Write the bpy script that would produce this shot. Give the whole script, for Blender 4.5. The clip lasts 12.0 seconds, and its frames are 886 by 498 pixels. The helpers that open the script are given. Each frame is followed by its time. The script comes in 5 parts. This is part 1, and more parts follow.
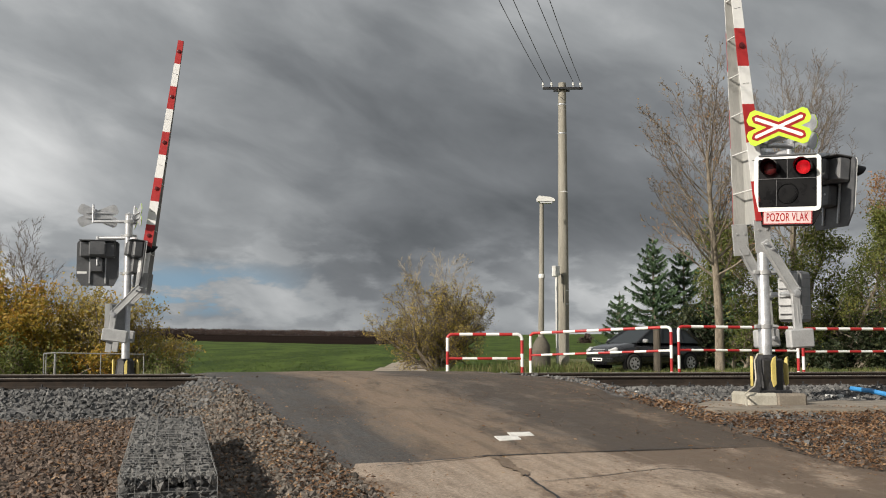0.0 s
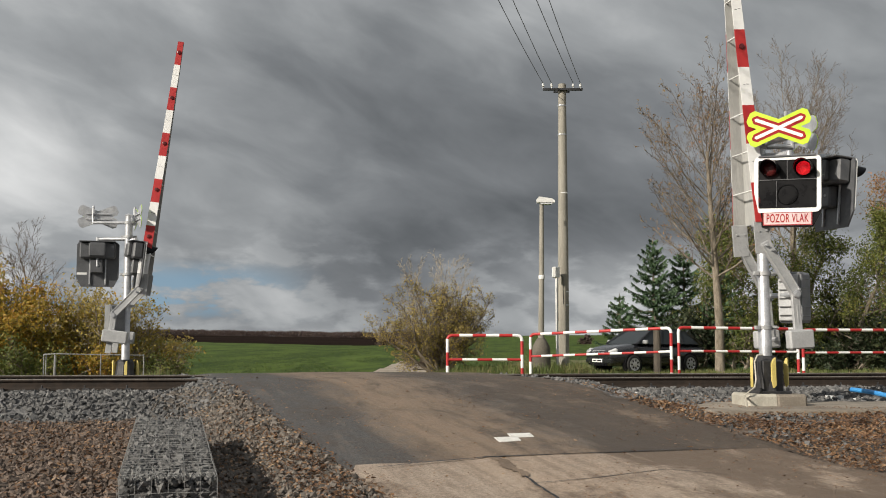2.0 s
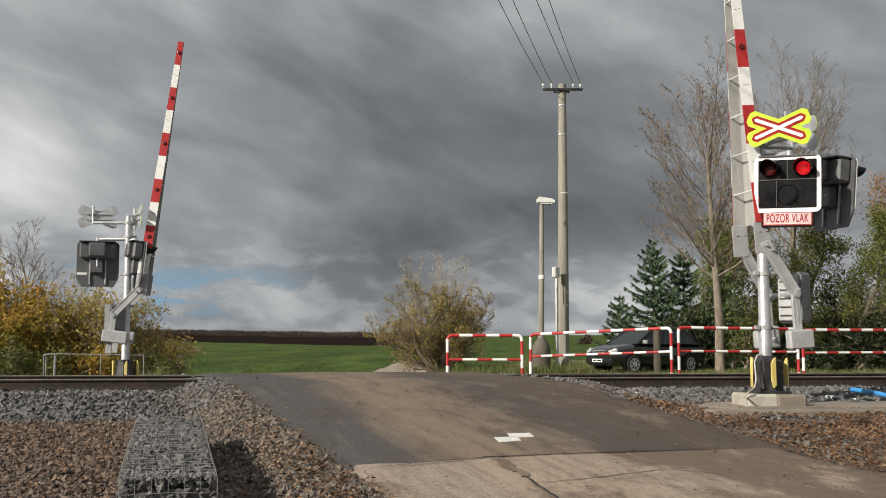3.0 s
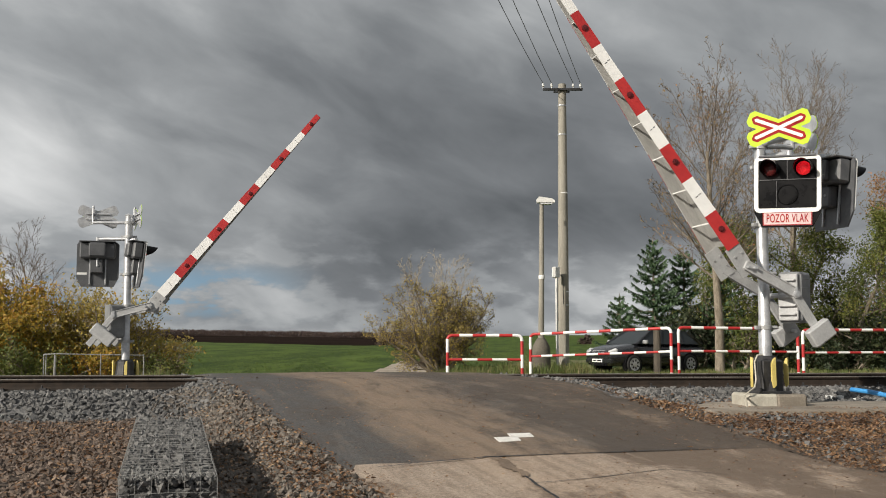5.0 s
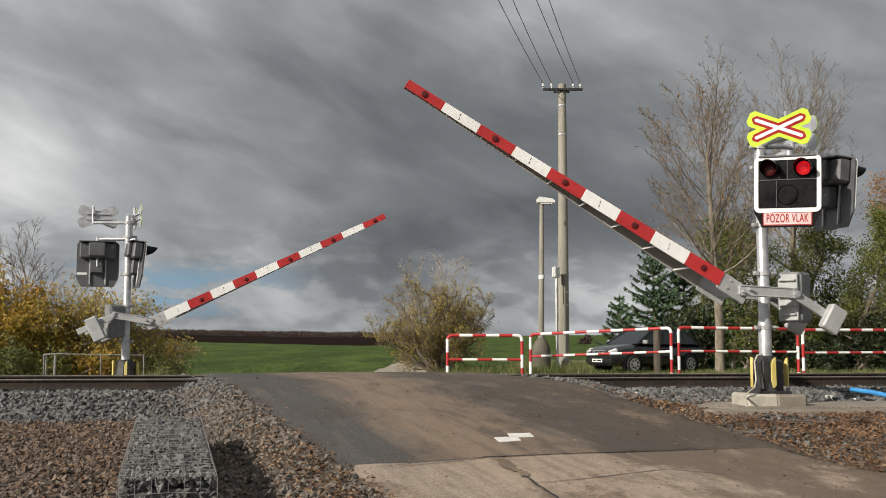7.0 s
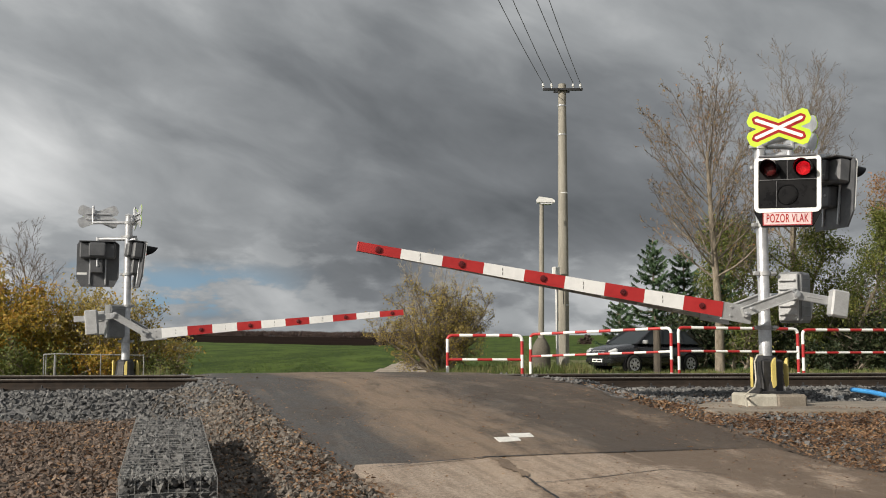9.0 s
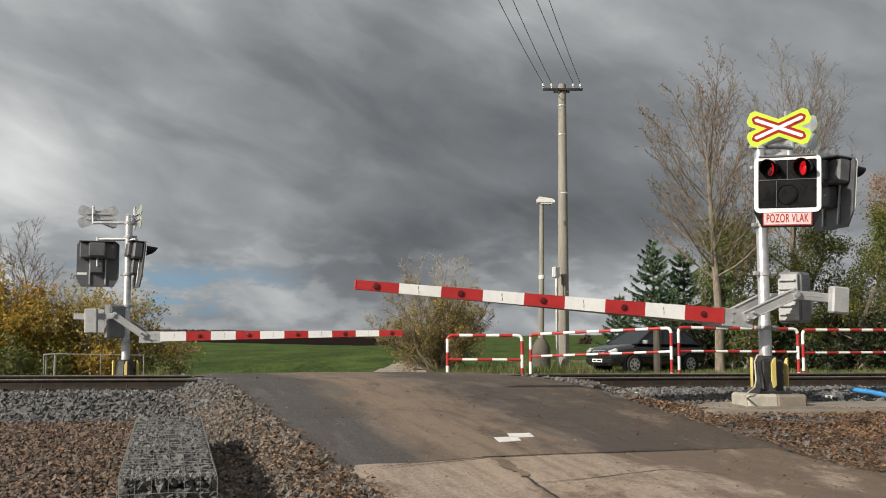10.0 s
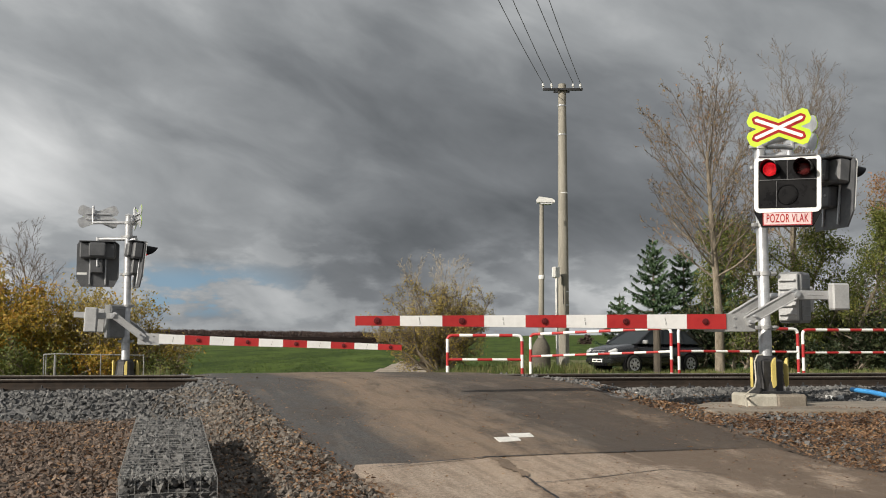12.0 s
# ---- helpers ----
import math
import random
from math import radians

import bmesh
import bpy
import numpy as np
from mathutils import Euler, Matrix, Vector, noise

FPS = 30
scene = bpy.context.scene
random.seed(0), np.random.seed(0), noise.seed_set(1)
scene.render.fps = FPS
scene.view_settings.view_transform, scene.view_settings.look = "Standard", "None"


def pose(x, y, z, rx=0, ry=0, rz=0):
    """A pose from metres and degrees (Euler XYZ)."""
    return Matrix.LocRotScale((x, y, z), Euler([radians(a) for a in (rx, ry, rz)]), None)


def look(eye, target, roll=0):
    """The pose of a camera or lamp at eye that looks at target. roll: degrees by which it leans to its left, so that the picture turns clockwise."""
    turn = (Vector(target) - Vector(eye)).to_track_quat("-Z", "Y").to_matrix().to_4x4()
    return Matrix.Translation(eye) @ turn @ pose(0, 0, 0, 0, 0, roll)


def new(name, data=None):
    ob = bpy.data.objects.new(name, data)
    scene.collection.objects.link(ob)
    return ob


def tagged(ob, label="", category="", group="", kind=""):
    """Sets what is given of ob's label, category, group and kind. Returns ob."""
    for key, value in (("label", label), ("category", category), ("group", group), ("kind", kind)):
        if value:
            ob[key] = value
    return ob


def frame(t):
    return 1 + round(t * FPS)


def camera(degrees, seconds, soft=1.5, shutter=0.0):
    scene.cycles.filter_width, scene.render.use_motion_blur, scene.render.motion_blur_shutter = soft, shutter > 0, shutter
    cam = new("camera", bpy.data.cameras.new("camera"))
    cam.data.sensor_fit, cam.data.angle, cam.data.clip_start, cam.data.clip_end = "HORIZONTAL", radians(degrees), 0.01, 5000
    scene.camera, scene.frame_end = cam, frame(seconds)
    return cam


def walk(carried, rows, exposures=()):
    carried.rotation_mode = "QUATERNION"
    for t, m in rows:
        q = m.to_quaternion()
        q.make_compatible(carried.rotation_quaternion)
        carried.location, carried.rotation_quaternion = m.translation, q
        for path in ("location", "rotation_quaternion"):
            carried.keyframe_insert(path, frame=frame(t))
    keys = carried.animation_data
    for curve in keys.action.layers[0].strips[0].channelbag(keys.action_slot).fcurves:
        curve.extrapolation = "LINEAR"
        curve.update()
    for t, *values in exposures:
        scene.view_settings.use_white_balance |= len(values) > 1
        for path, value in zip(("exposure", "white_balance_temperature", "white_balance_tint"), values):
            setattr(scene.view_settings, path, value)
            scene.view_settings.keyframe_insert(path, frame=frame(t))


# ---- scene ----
cam = camera(48.02, 12.0, soft=1.0)
TILT = 5.097
walk(cam, [(0.0, pose(0, 0, 0.6, 90 + TILT - 0.06)), (0.5, pose(0, 0, 0.6, 90 + TILT - 0.06)),
           (0.9, pose(0, 0, 0.6, 90 + TILT)), (12.0, pose(0, 0, 0.6, 90 + TILT))], exposures=[(0, 0.0), (12, 0.0)])

# ---- sun and sky ----
SUN = Vector((-0.73, -0.60, 0.47)).normalized()
sun = new("sun", bpy.data.lights.new("sun", "SUN"))
sun.data.energy, sun.data.angle, sun.data.color = 5.2, radians(0.6), (1.0, 0.92, 0.80)
sun.matrix_basis = look(SUN * 60, (0, 0, 0))


class Nodes:
    """Short-hand to wire up a node tree."""
    def __init__(self, tree):
        self.tree = tree
        tree.nodes.clear()

    def add(self, kind, **inputs):
        node = self.tree.nodes.new(kind)
        for key, value in inputs.items():
            key = key.replace("_", " ")
            self.put(node.inputs[key], value)
        return node

    def put(self, socket, value):
        if isinstance(value, bpy.types.NodeSocket):
            self.tree.links.new(value, socket)
        else:
            socket.default_value = value

    def math(self, op, a, b=0.0, clamp=False):
        node = self.tree.nodes.new("ShaderNodeMath")
        node.operation, node.use_clamp = op, clamp
        self.put(node.inputs[0], a), self.put(node.inputs[1], b)
        return node.outputs[0]

    def mix(self, fac, a, b, blend="MIX"):
        node = self.tree.nodes.new("ShaderNodeMix")
        node.data_type, node.blend_type, node.clamp_factor = "RGBA", blend, True
        self.put(node.inputs[0], fac), self.put(node.inputs[6], rgb(a)), self.put(node.inputs[7], rgb(b))
        return node.outputs[2]

    def steps(self, fac, stops):
        node = self.tree.nodes.new("ShaderNodeValToRGB")
        ramp = node.color_ramp
        while len(ramp.elements) < len(stops):
            ramp.elements.new(0.5)
        for e, (at, col) in zip(ramp.elements, stops):
            e.position, e.color = at, rgb(col)
        self.put(node.inputs[0], fac)
        return node.outputs[0]

    def noise(self, vector, scale, detail=4.0, rough=0.55, warp=0.0):
        node = self.add("ShaderNodeTexNoise", Vector=vector, Scale=scale, Detail=detail, Roughness=rough, Distortion=warp)
        return node.outputs["Fac"]

    def span(self, value, a, b, c=0.0, d=1.0):
        node = self.tree.nodes.new("ShaderNodeMapRange")
        node.interpolation_type = "SMOOTHSTEP"
        for i, v in enumerate((value, a, b, c, d)):
            self.put(node.inputs[i], v)
        return node.outputs[0]


def rgb(c):
    if isinstance(c, (int, float)):
        return (c, c, c, 1.0)
    return (*c, 1.0) if isinstance(c, tuple) and len(c) == 3 else c


world = bpy.data.worlds.new("world")
scene.world = world
world.use_nodes = True
n = Nodes(world.node_tree)
ray = n.add("ShaderNodeTexCoord").outputs["Generated"]
xyz = n.add("ShaderNodeSeparateXYZ", Vector=ray)
rx, ry, rz = xyz.outputs
# the overcast drifts in long banks that slope down to the right
bank_u = n.math("SUBTRACT", n.math("MULTIPLY", rx, 0.93), n.math("MULTIPLY", rz, 0.36))
bank_v = n.math("ADD", n.math("MULTIPLY", rx, 0.36), n.math("MULTIPLY", rz, 0.93))
drift = n.add("ShaderNodeCombineXYZ", X=bank_u, Y=n.math("MULTIPLY", bank_v, 2.1), Z=n.math("MULTIPLY", ry, 0.7)).outputs[0]
flat = n.add("ShaderNodeCombineXYZ", X=rx, Y=n.math("MULTIPLY", rz, 2.3), Z=ry).outputs[0]
big = n.noise(drift, 3.4, 2.0, 0.45, 0.35)
puffs = n.noise(drift, 9.0, 9.0, 0.50, 0.30)
billow = n.noise(flat, 15.0, 9.0, 0.54, 0.15)
texture = n.math("ADD", n.math("MULTIPLY", n.math("SUBTRACT", big, 0.5), 0.30), n.math("MULTIPLY", n.math("SUBTRACT", puffs, 0.5), 0.34))
# heaps of cumulus stand under the deck near the horizon
low = n.math("MULTIPLY", n.span(rz, 0.150, 0.055), n.span(rz, -0.01, 0.02))
heap = n.math("SUBTRACT", n.span(n.math("ADD", billow, n.math("MULTIPLY", n.math("SUBTRACT", big, 0.5), 0.35)), 0.42, 0.60), 0.42)
texture = n.math("ADD", texture, n.math("MULTIPLY", n.math("MULTIPLY", heap, low), 0.105))
# the heavy middle of the overcast, thinning to the sunny side and to the horizon
along = n.math("ADD", n.math("MULTIPLY", n.math("SUBTRACT", rx, 0.05), 0.90), n.math("MULTIPLY", n.math("SUBTRACT", rz, 0.160), -0.44))
across = n.math("ADD", n.math("MULTIPLY", n.math("SUBTRACT", rx, 0.05), 0.44), n.math("MULTIPLY", n.math("SUBTRACT", rz, 0.160), 0.90))
heavy = n.math("MULTIPLY", n.span(n.math("ABSOLUTE", along), 0.46, 0.05), n.span(n.math("ABSOLUTE", across), 0.17, 0.02))
heavy = n.math("MULTIPLY", heavy, n.span(rz, 0.05, 0.12))
side = n.math("MULTIPLY", n.span(rx, -0.24, -0.46), n.span(n.math("ABSOLUTE", n.math("SUBTRACT", rz, 0.155)), 0.13, 0.0))
haze = n.span(rz, 0.10, 0.01)
lift = n.math("ADD", n.math("ADD", 0.505, texture), n.math("ADD", n.math("MULTIPLY", heavy, -0.105), n.math("MULTIPLY", n.span(rz, 0.20, 0.36), 0.08)))
lift = n.math("ADD", n.math("ADD", lift, n.math("MULTIPLY", side, 0.24)), n.math("ADD", n.math("MULTIPLY", haze, 0.05), n.math("MULTIPLY", n.span(rx, 0.02, 0.10), n.span(rz, 0.13, 0.06, 0.0, 0.07))))
lift = n.math("ADD", lift, n.span(rx, -0.05, -0.30, 0.0, 0.06))
base = n.math("MULTIPLY", n.span(n.math("ABSOLUTE", n.math("ADD", rx, 0.13)), 0.15, 0.03), low)
lift = n.math("SUBTRACT", lift, n.math("MULTIPLY", base, 0.075))
cloud = n.steps(lift, [(0.15, (0.072, 0.077, 0.083)), (0.30, (0.108, 0.117, 0.126)), (0.45, (0.202, 0.214, 0.226)),
                       (0.60, (0.36, 0.375, 0.385)), (0.82, (0.78, 0.785, 0.78))])
sky = n.add("ShaderNodeTexSky")
sky.sky_type, sky.sun_disc = "NISHITA", False
sky.sun_elevation, sky.sun_rotation = math.asin(SUN.z), math.atan2(SUN.x, SUN.y)
raised = n.tree.nodes.new("ShaderNodeVectorMath")
raised.inputs[1].default_value = (0.0, 0.0, 0.45)
n.put(raised.inputs[0], ray), n.put(sky.inputs[0], raised.outputs[0])
blue = n.mix(1.0, sky.outputs[0], (0.205, 0.215, 0.175), "MULTIPLY")
hole = n.math("MULTIPLY", n.span(billow, 0.53, 0.43), n.math("MULTIPLY", n.span(rz, 0.080, 0.055), n.span(rz, 0.010, 0.035)))
hole = n.math("MULTIPLY", hole, n.span(rx, -0.10, -0.24, 0.0, 0.75))
out = n.add("ShaderNodeBackground", Color=n.mix(hole, cloud, blue), Strength=1.0)
n.put(n.add("ShaderNodeOutputWorld").inputs[0], out.outputs[0])


# ---- materials ----
def mat(name, dark, light, scale=8.0, rough=0.7, metal=0.0, bump=0.15, fine=60.0, island=0.0, each=0.0, stain=None, coat=0.0, stretch=(1, 1, 1), shine=0.5):
    """Two tones by a coarse and a fine noise, with relief; island/each: tone varied from piece to piece."""
    m = bpy.data.materials.new(name)
    m.use_nodes = True
    k = Nodes(m.node_tree)
    at = k.add("ShaderNodeTexCoord").outputs["Object"]
    if stretch != (1, 1, 1):
        at = k.add("ShaderNodeMapping", Vector=at, Scale=stretch).outputs[0]
    coarse, grain = k.noise(at, scale, 5.0, 0.6), k.noise(at, fine, 4.0, 0.65)
    tone = k.span(k.math("ADD", k.math("MULTIPLY", coarse, 0.6), k.math("MULTIPLY", grain, 0.4)), 0.36, 0.64)
    if island:
        tone = k.mix(island, tone, k.add("ShaderNodeNewGeometry").outputs["Random Per Island"])
    if each:
        tone = k.mix(each, tone, k.add("ShaderNodeObjectInfo").outputs["Random"])
    colour = k.mix(tone, dark, light)
    if stain:
        colour = k.mix(k.span(k.noise(at, scale * 0.37, 7.0, 0.62, 0.5), 0.50, 0.68, 0.0, 0.85), colour, stain)
    b = k.add("ShaderNodeBump", Strength=bump, Distance=0.02, Height=k.math("ADD", grain, coarse))
    p = k.add("ShaderNodeBsdfPrincipled", Base_Color=colour, Metallic=metal, Normal=b.outputs[0])
    k.put(p.inputs["Roughness"], k.span(grain, 0.25, 0.75, max(0.03, rough - 0.10), min(1.0, rough + 0.10)))
    p.inputs["Coat Weight"].default_value, p.inputs["Specular IOR Level"].default_value = coat, shine
    k.put(k.add("ShaderNodeOutputMaterial").inputs[0], p.outputs[0])
    return m


def leafy(name, stops, glow=0.25):
    """Thin leaves: tone from leaf to leaf, light passing through."""
    m = bpy.data.materials.new(name)
    m.use_nodes = True
    k = Nodes(m.node_tree)
    at = k.add("ShaderNodeTexCoord").outputs["Object"]
    pick = k.add("ShaderNodeNewGeometry").outputs["Random Per Island"]
    pick = k.math("ADD", k.math("MULTIPLY", pick, 0.6), k.math("MULTIPLY", k.span(k.noise(at, 0.9, 3.0), 0.3, 0.7), 0.4))
    colour = k.steps(pick, stops)
    p = k.add("ShaderNodeBsdfPrincipled", Base_Color=colour, Roughness=0.62)
    t = k.add("ShaderNodeBsdfTranslucent", Color=colour)
    x = k.add("ShaderNodeMixShader", Fac=glow)
    k.put(x.inputs[1], p.outputs[0]), k.put(x.inputs[2], t.outputs[0])
    k.put(k.add("ShaderNodeOutputMaterial").inputs[0], x.outputs[0])
    return m


def glowing(name, colour, strength, ribs=90.0):
    m = bpy.data.materials.new(name)
    m.use_nodes = True
    k = Nodes(m.node_tree)
    at = k.add("ShaderNodeTexCoord").outputs["Object"]
    cell = k.noise(at, ribs, 2.0, 0.5)
    p = k.add("ShaderNodeBsdfPrincipled", Base_Color=(0.3, 0.01, 0.012, 1), Roughness=0.25)
    k.put(p.inputs["Emission Color"], k.mix(k.span(cell, 0.38, 0.62), (colour[0] * 0.45, colour[1] * 0.3, colour[2] * 0.3), colour))
    p.inputs["Emission Strength"].default_value = strength
    k.put(k.add("ShaderNodeOutputMaterial").inputs[0], p.outputs[0])
    return m


def glass(name, tint=(0.02, 0.025, 0.028)):
    m = bpy.data.materials.new(name)
    m.use_nodes = True
    k = Nodes(m.node_tree)
    p = k.add("ShaderNodeBsdfPrincipled", Base_Color=(*tint, 1), Roughness=0.04)
    p.inputs["Specular IOR Level"].default_value = 0.35
    k.put(k.add("ShaderNodeOutputMaterial").inputs[0], p.outputs[0])
    return m


SOIL = mat("soil", (0.045, 0.034, 0.026), (0.16, 0.125, 0.10), 2.2, 0.95, bump=0.6, fine=34, stain=(0.10, 0.06, 0.035))
GRAVEL = mat("gravel_bed", (0.06, 0.06, 0.062), (0.20, 0.195, 0.19), 9.0, 0.95, bump=0.8, fine=40)
FIELD = mat("field_grass", (0.026, 0.048, 0.009), (0.088, 0.130, 0.025), 0.30, 0.95, bump=0.6, fine=1.5, stretch=(1.0, 0.16, 1), shine=0.1)
VERGE = mat("verge_grass", (0.06, 0.075, 0.022), (0.17, 0.165, 0.06), 0.5, 0.95, bump=0.9, fine=9.0)
# Ploughed earth with a cloud's shadow put into its near-black colour.
PLOUGH = mat("cloud_shaded_plough", (0.014, 0.010, 0.009), (0.028, 0.021, 0.018), 0.05, 0.95, bump=0.5, fine=1.2, stretch=(0.2, 1.5, 1), shine=0.0)
TRACKDIRT = mat("dirt_track", (0.24, 0.20, 0.155), (0.40, 0.345, 0.28), 1.1, 0.95, fine=14, bump=0.5)


def paving(name, dark, light, dirt, deep, dirt_share):
    """A road surface: speckled stone, brown dirt dragged along the lanes, dark damp blotches."""
    m = bpy.data.materials.new(name)
    m.use_nodes = True
    k = Nodes(m.node_tree)
    at = k.add("ShaderNodeTexCoord").outputs["Object"]
    lane = k.add("ShaderNodeMapping", Vector=at, Rotation=(0, 0, radians(-19.5))).outputs[0]
    drag = k.add("ShaderNodeMapping", Vector=lane, Scale=(1.0, 0.16, 1.0)).outputs[0]
    speck, grain = k.noise(at, 190.0, 2.0, 0.7), k.noise(at, 38.0, 5.0, 0.7)
    colour = k.mix(k.span(k.math("ADD", k.math("MULTIPLY", speck, 0.5), k.math("MULTIPLY", grain, 0.5)), 0.40, 0.60), dark, light)
    bands = k.noise(drag, 1.25, 4.0, 0.6, 0.3)
    smear = k.noise(at, 6.5, 9.0, 0.72, 0.3)
    across = k.math("ADD", k.add("ShaderNodeSeparateXYZ", Vector=lane).outputs[0], k.math("MULTIPLY", k.math("SUBTRACT", bands, 0.5), 1.1))
    worn = k.steps(k.math("MULTIPLY", k.math("SUBTRACT", across, 1.8), 0.213), [(0.0, 0.22), (0.20, 0.26), (0.31, 0.66), (0.50, 0.55), (0.62, 0.36), (0.73, 0.48), (0.86, 0.62), (1.0, 0.62)])
    share = k.span(k.math("ADD", k.math("MULTIPLY", worn, 0.62), k.math("MULTIPLY", smear, 0.38)), dirt_share - 0.15, dirt_share + 0.15, 0.0, 0.92)
    colour = k.mix(share, colour, k.mix(k.span(grain, 0.3, 0.7), (dirt[0] * 0.72, dirt[1] * 0.70, dirt[2] * 0.68), dirt))
    blot = k.noise(k.add("ShaderNodeMapping", Vector=lane, Scale=(1.0, 0.45, 1.0)).outputs[0], 1.5, 10.0, 0.74, 0.4)
    colour = k.mix(k.span(k.math("ADD", blot, k.span(across, 3.9, 5.2, 0.0, 0.15)), 0.50, 0.66, 0.0, 0.85), colour, deep)
    ruts = k.noise(k.add("ShaderNodeMapping", Vector=lane, Scale=(1.0, 0.10, 1.0)).outputs[0], 5.5, 7.0, 0.66, 0.35)
    colour = k.mix(k.span(ruts, 0.36, 0.56, 0.40, 0.0), colour, deep)
    colour = k.mix(k.span(ruts, 0.56, 0.70, 0.0, 0.35), colour, k.mix(0.5, dirt, light))
    crumbs = k.add("ShaderNodeTexVoronoi", Vector=at, Scale=55.0).outputs["Distance"]
    patch = k.span(k.noise(lane, 1.7, 5.0, 0.6), 0.52, 0.66)
    colour = k.mix(k.math("MULTIPLY", k.span(crumbs, 0.22, 0.12), patch), colour, (0.085, 0.050, 0.030))
    b = k.add("ShaderNodeBump", Strength=0.45, Distance=0.012, Height=k.math("ADD", speck, k.math("MULTIPLY", grain, 1.4)))
    p = k.add("ShaderNodeBsdfPrincipled", Base_Color=colour, Normal=b.outputs[0])
    k.put(p.inputs["Roughness"], k.span(smear, 0.3, 0.7, 0.72, 0.95))
    k.put(k.add("ShaderNodeOutputMaterial").inputs[0], p.outputs[0])
    return m


ASPHALT = paving("asphalt", (0.034, 0.034, 0.036), (0.105, 0.102, 0.100), (0.270, 0.200, 0.142), (0.062, 0.048, 0.038), 0.46)
OLDROAD = paving("worn_road", (0.24, 0.192, 0.150), (0.46, 0.37, 0.295), (0.42, 0.325, 0.245), (0.115, 0.082, 0.058), 0.56)
STONE = mat("ballast_stone", (0.032, 0.033, 0.035), (0.205, 0.201, 0.195), 14.0, 0.85, bump=0.5, fine=70, island=0.75)
BROWNSTONE = mat("brown_stone", (0.030, 0.021, 0.016), (0.225, 0.172, 0.138), 14.0, 0.9, bump=0.5, fine=70, island=0.7)
STONE_SINGLE = mat("gabion_stone", (0.032, 0.033, 0.035), (0.225, 0.221, 0.212), 1.1, 0.85, bump=0.5, fine=4, each=0.75)
GALV = mat("galvanised_steel", (0.40, 0.41, 0.43), (0.60, 0.61, 0.63), 7.0, 0.42, 0.55, 0.05, 70)
GREYPAINT = mat("grey_painted_steel", (0.33, 0.335, 0.34), (0.44, 0.445, 0.45), 5.0, 0.5, 0.1, 0.05, 50)
DARKBOX = mat("dark_grey_plastic", (0.070, 0.073, 0.080), (0.110, 0.113, 0.120), 6.0, 0.45, 0, 0.08, 60)
BLACK = mat("black_plastic", (0.005, 0.005, 0.006), (0.010, 0.010, 0.011), 2.0, 0.30, 0, 0.0, 5, shine=0.12)
WHITE = mat("white_reflective_film", (0.76, 0.76, 0.75), (0.86, 0.86, 0.85), 2.0, 0.5, 0, 0.0, 12)
RED = mat("red_reflective_film", (0.37, 0.020, 0.022), (0.46, 0.029, 0.029), 2.0, 0.5, 0, 0.0, 12)
SIGNRED = mat("dark_red_film", (0.27, 0.008, 0.010), (0.34, 0.012, 0.013), 2.0, 0.5, 0, 0.0, 12, shine=0.2)
SLEEPER = mat("stained_sleeper", (0.075, 0.062, 0.050), (0.16, 0.14, 0.115), 4.0, 0.9, 0, 0.3, 40)
# Blue-grey of the drive box, darkened in colour for its shaded face.
BOXPAINT = mat("shaded_blue_grey", (0.15, 0.158, 0.165), (0.22, 0.225, 0.23), 5.0, 0.55, 0, 0.05, 50)
ALUMINIUM = mat("dull_aluminium", (0.34, 0.34, 0.33), (0.47, 0.465, 0.45), 3.0, 0.55, 0.1, 0.05, 30, stretch=(0.4, 3, 3))
OLDWOOD = mat("grey_old_wood", (0.045, 0.038, 0.030), (0.12, 0.10, 0.08), 4.0, 0.9, 0, 0.4, 30, stretch=(3, 3, 0.4))
DARKRED = mat("dark_red_reflector", (0.075, 0.008, 0.010), (0.13, 0.012, 0.014), 20.0, 0.3, 0, 0.1, 90)
LIME = mat("fluorescent_lime_film", (0.46, 0.72, 0.008), (0.54, 0.82, 0.012), 4.0, 0.5, 0, 0.02, 40)
PINKWHITE = mat("faded_sign_white", (0.56, 0.42, 0.42), (0.66, 0.52, 0.52), 5.0, 0.5, 0, 0.02, 40)
YELLOW = mat("yellow_paint", (0.56, 0.45, 0.13), (0.68, 0.56, 0.20), 5.0, 0.5, 0, 0.05, 50)
IRON = mat("black_cast_iron", (0.018, 0.018, 0.020), (0.045, 0.045, 0.048), 8.0, 0.55, 0.2, 0.2, 60)
CONCRETE = mat("concrete", (0.34, 0.32, 0.27), (0.52, 0.49, 0.42), 2.5, 0.9, 0, 0.3, 45, stain=(0.24, 0.22, 0.19))
SLAB = mat("dirty_concrete_slab", (0.18, 0.155, 0.125), (0.32, 0.28, 0.23), 1.8, 0.92, 0, 0.3, 45, stain=(0.12, 0.095, 0.07))
POLE = mat("weathered_concrete", (0.21, 0.195, 0.165), (0.34, 0.32, 0.275), 1.6, 0.9, 0, 0.25, 30, stretch=(3, 3, 0.5))
RAILRUST = mat("rusty_rail_side", (0.018, 0.013, 0.010), (0.042, 0.029, 0.021), 6.0, 0.85, 0.2, 0.25, 40)
RAILTOP = mat("worn_rail_head", (0.20, 0.175, 0.15), (0.34, 0.31, 0.27), 3.0, 0.32, 0.8, 0.02, 40)
PAINTMARK = mat("road_paint", (0.60, 0.59, 0.56), (0.80, 0.79, 0.76), 12.0, 0.7, 0, 0.1, 80)
BLUEPIPE = mat("blue_plastic_pipe", (0.03, 0.19, 0.48), (0.06, 0.30, 0.62), 5.0, 0.4, 0, 0.03, 40)
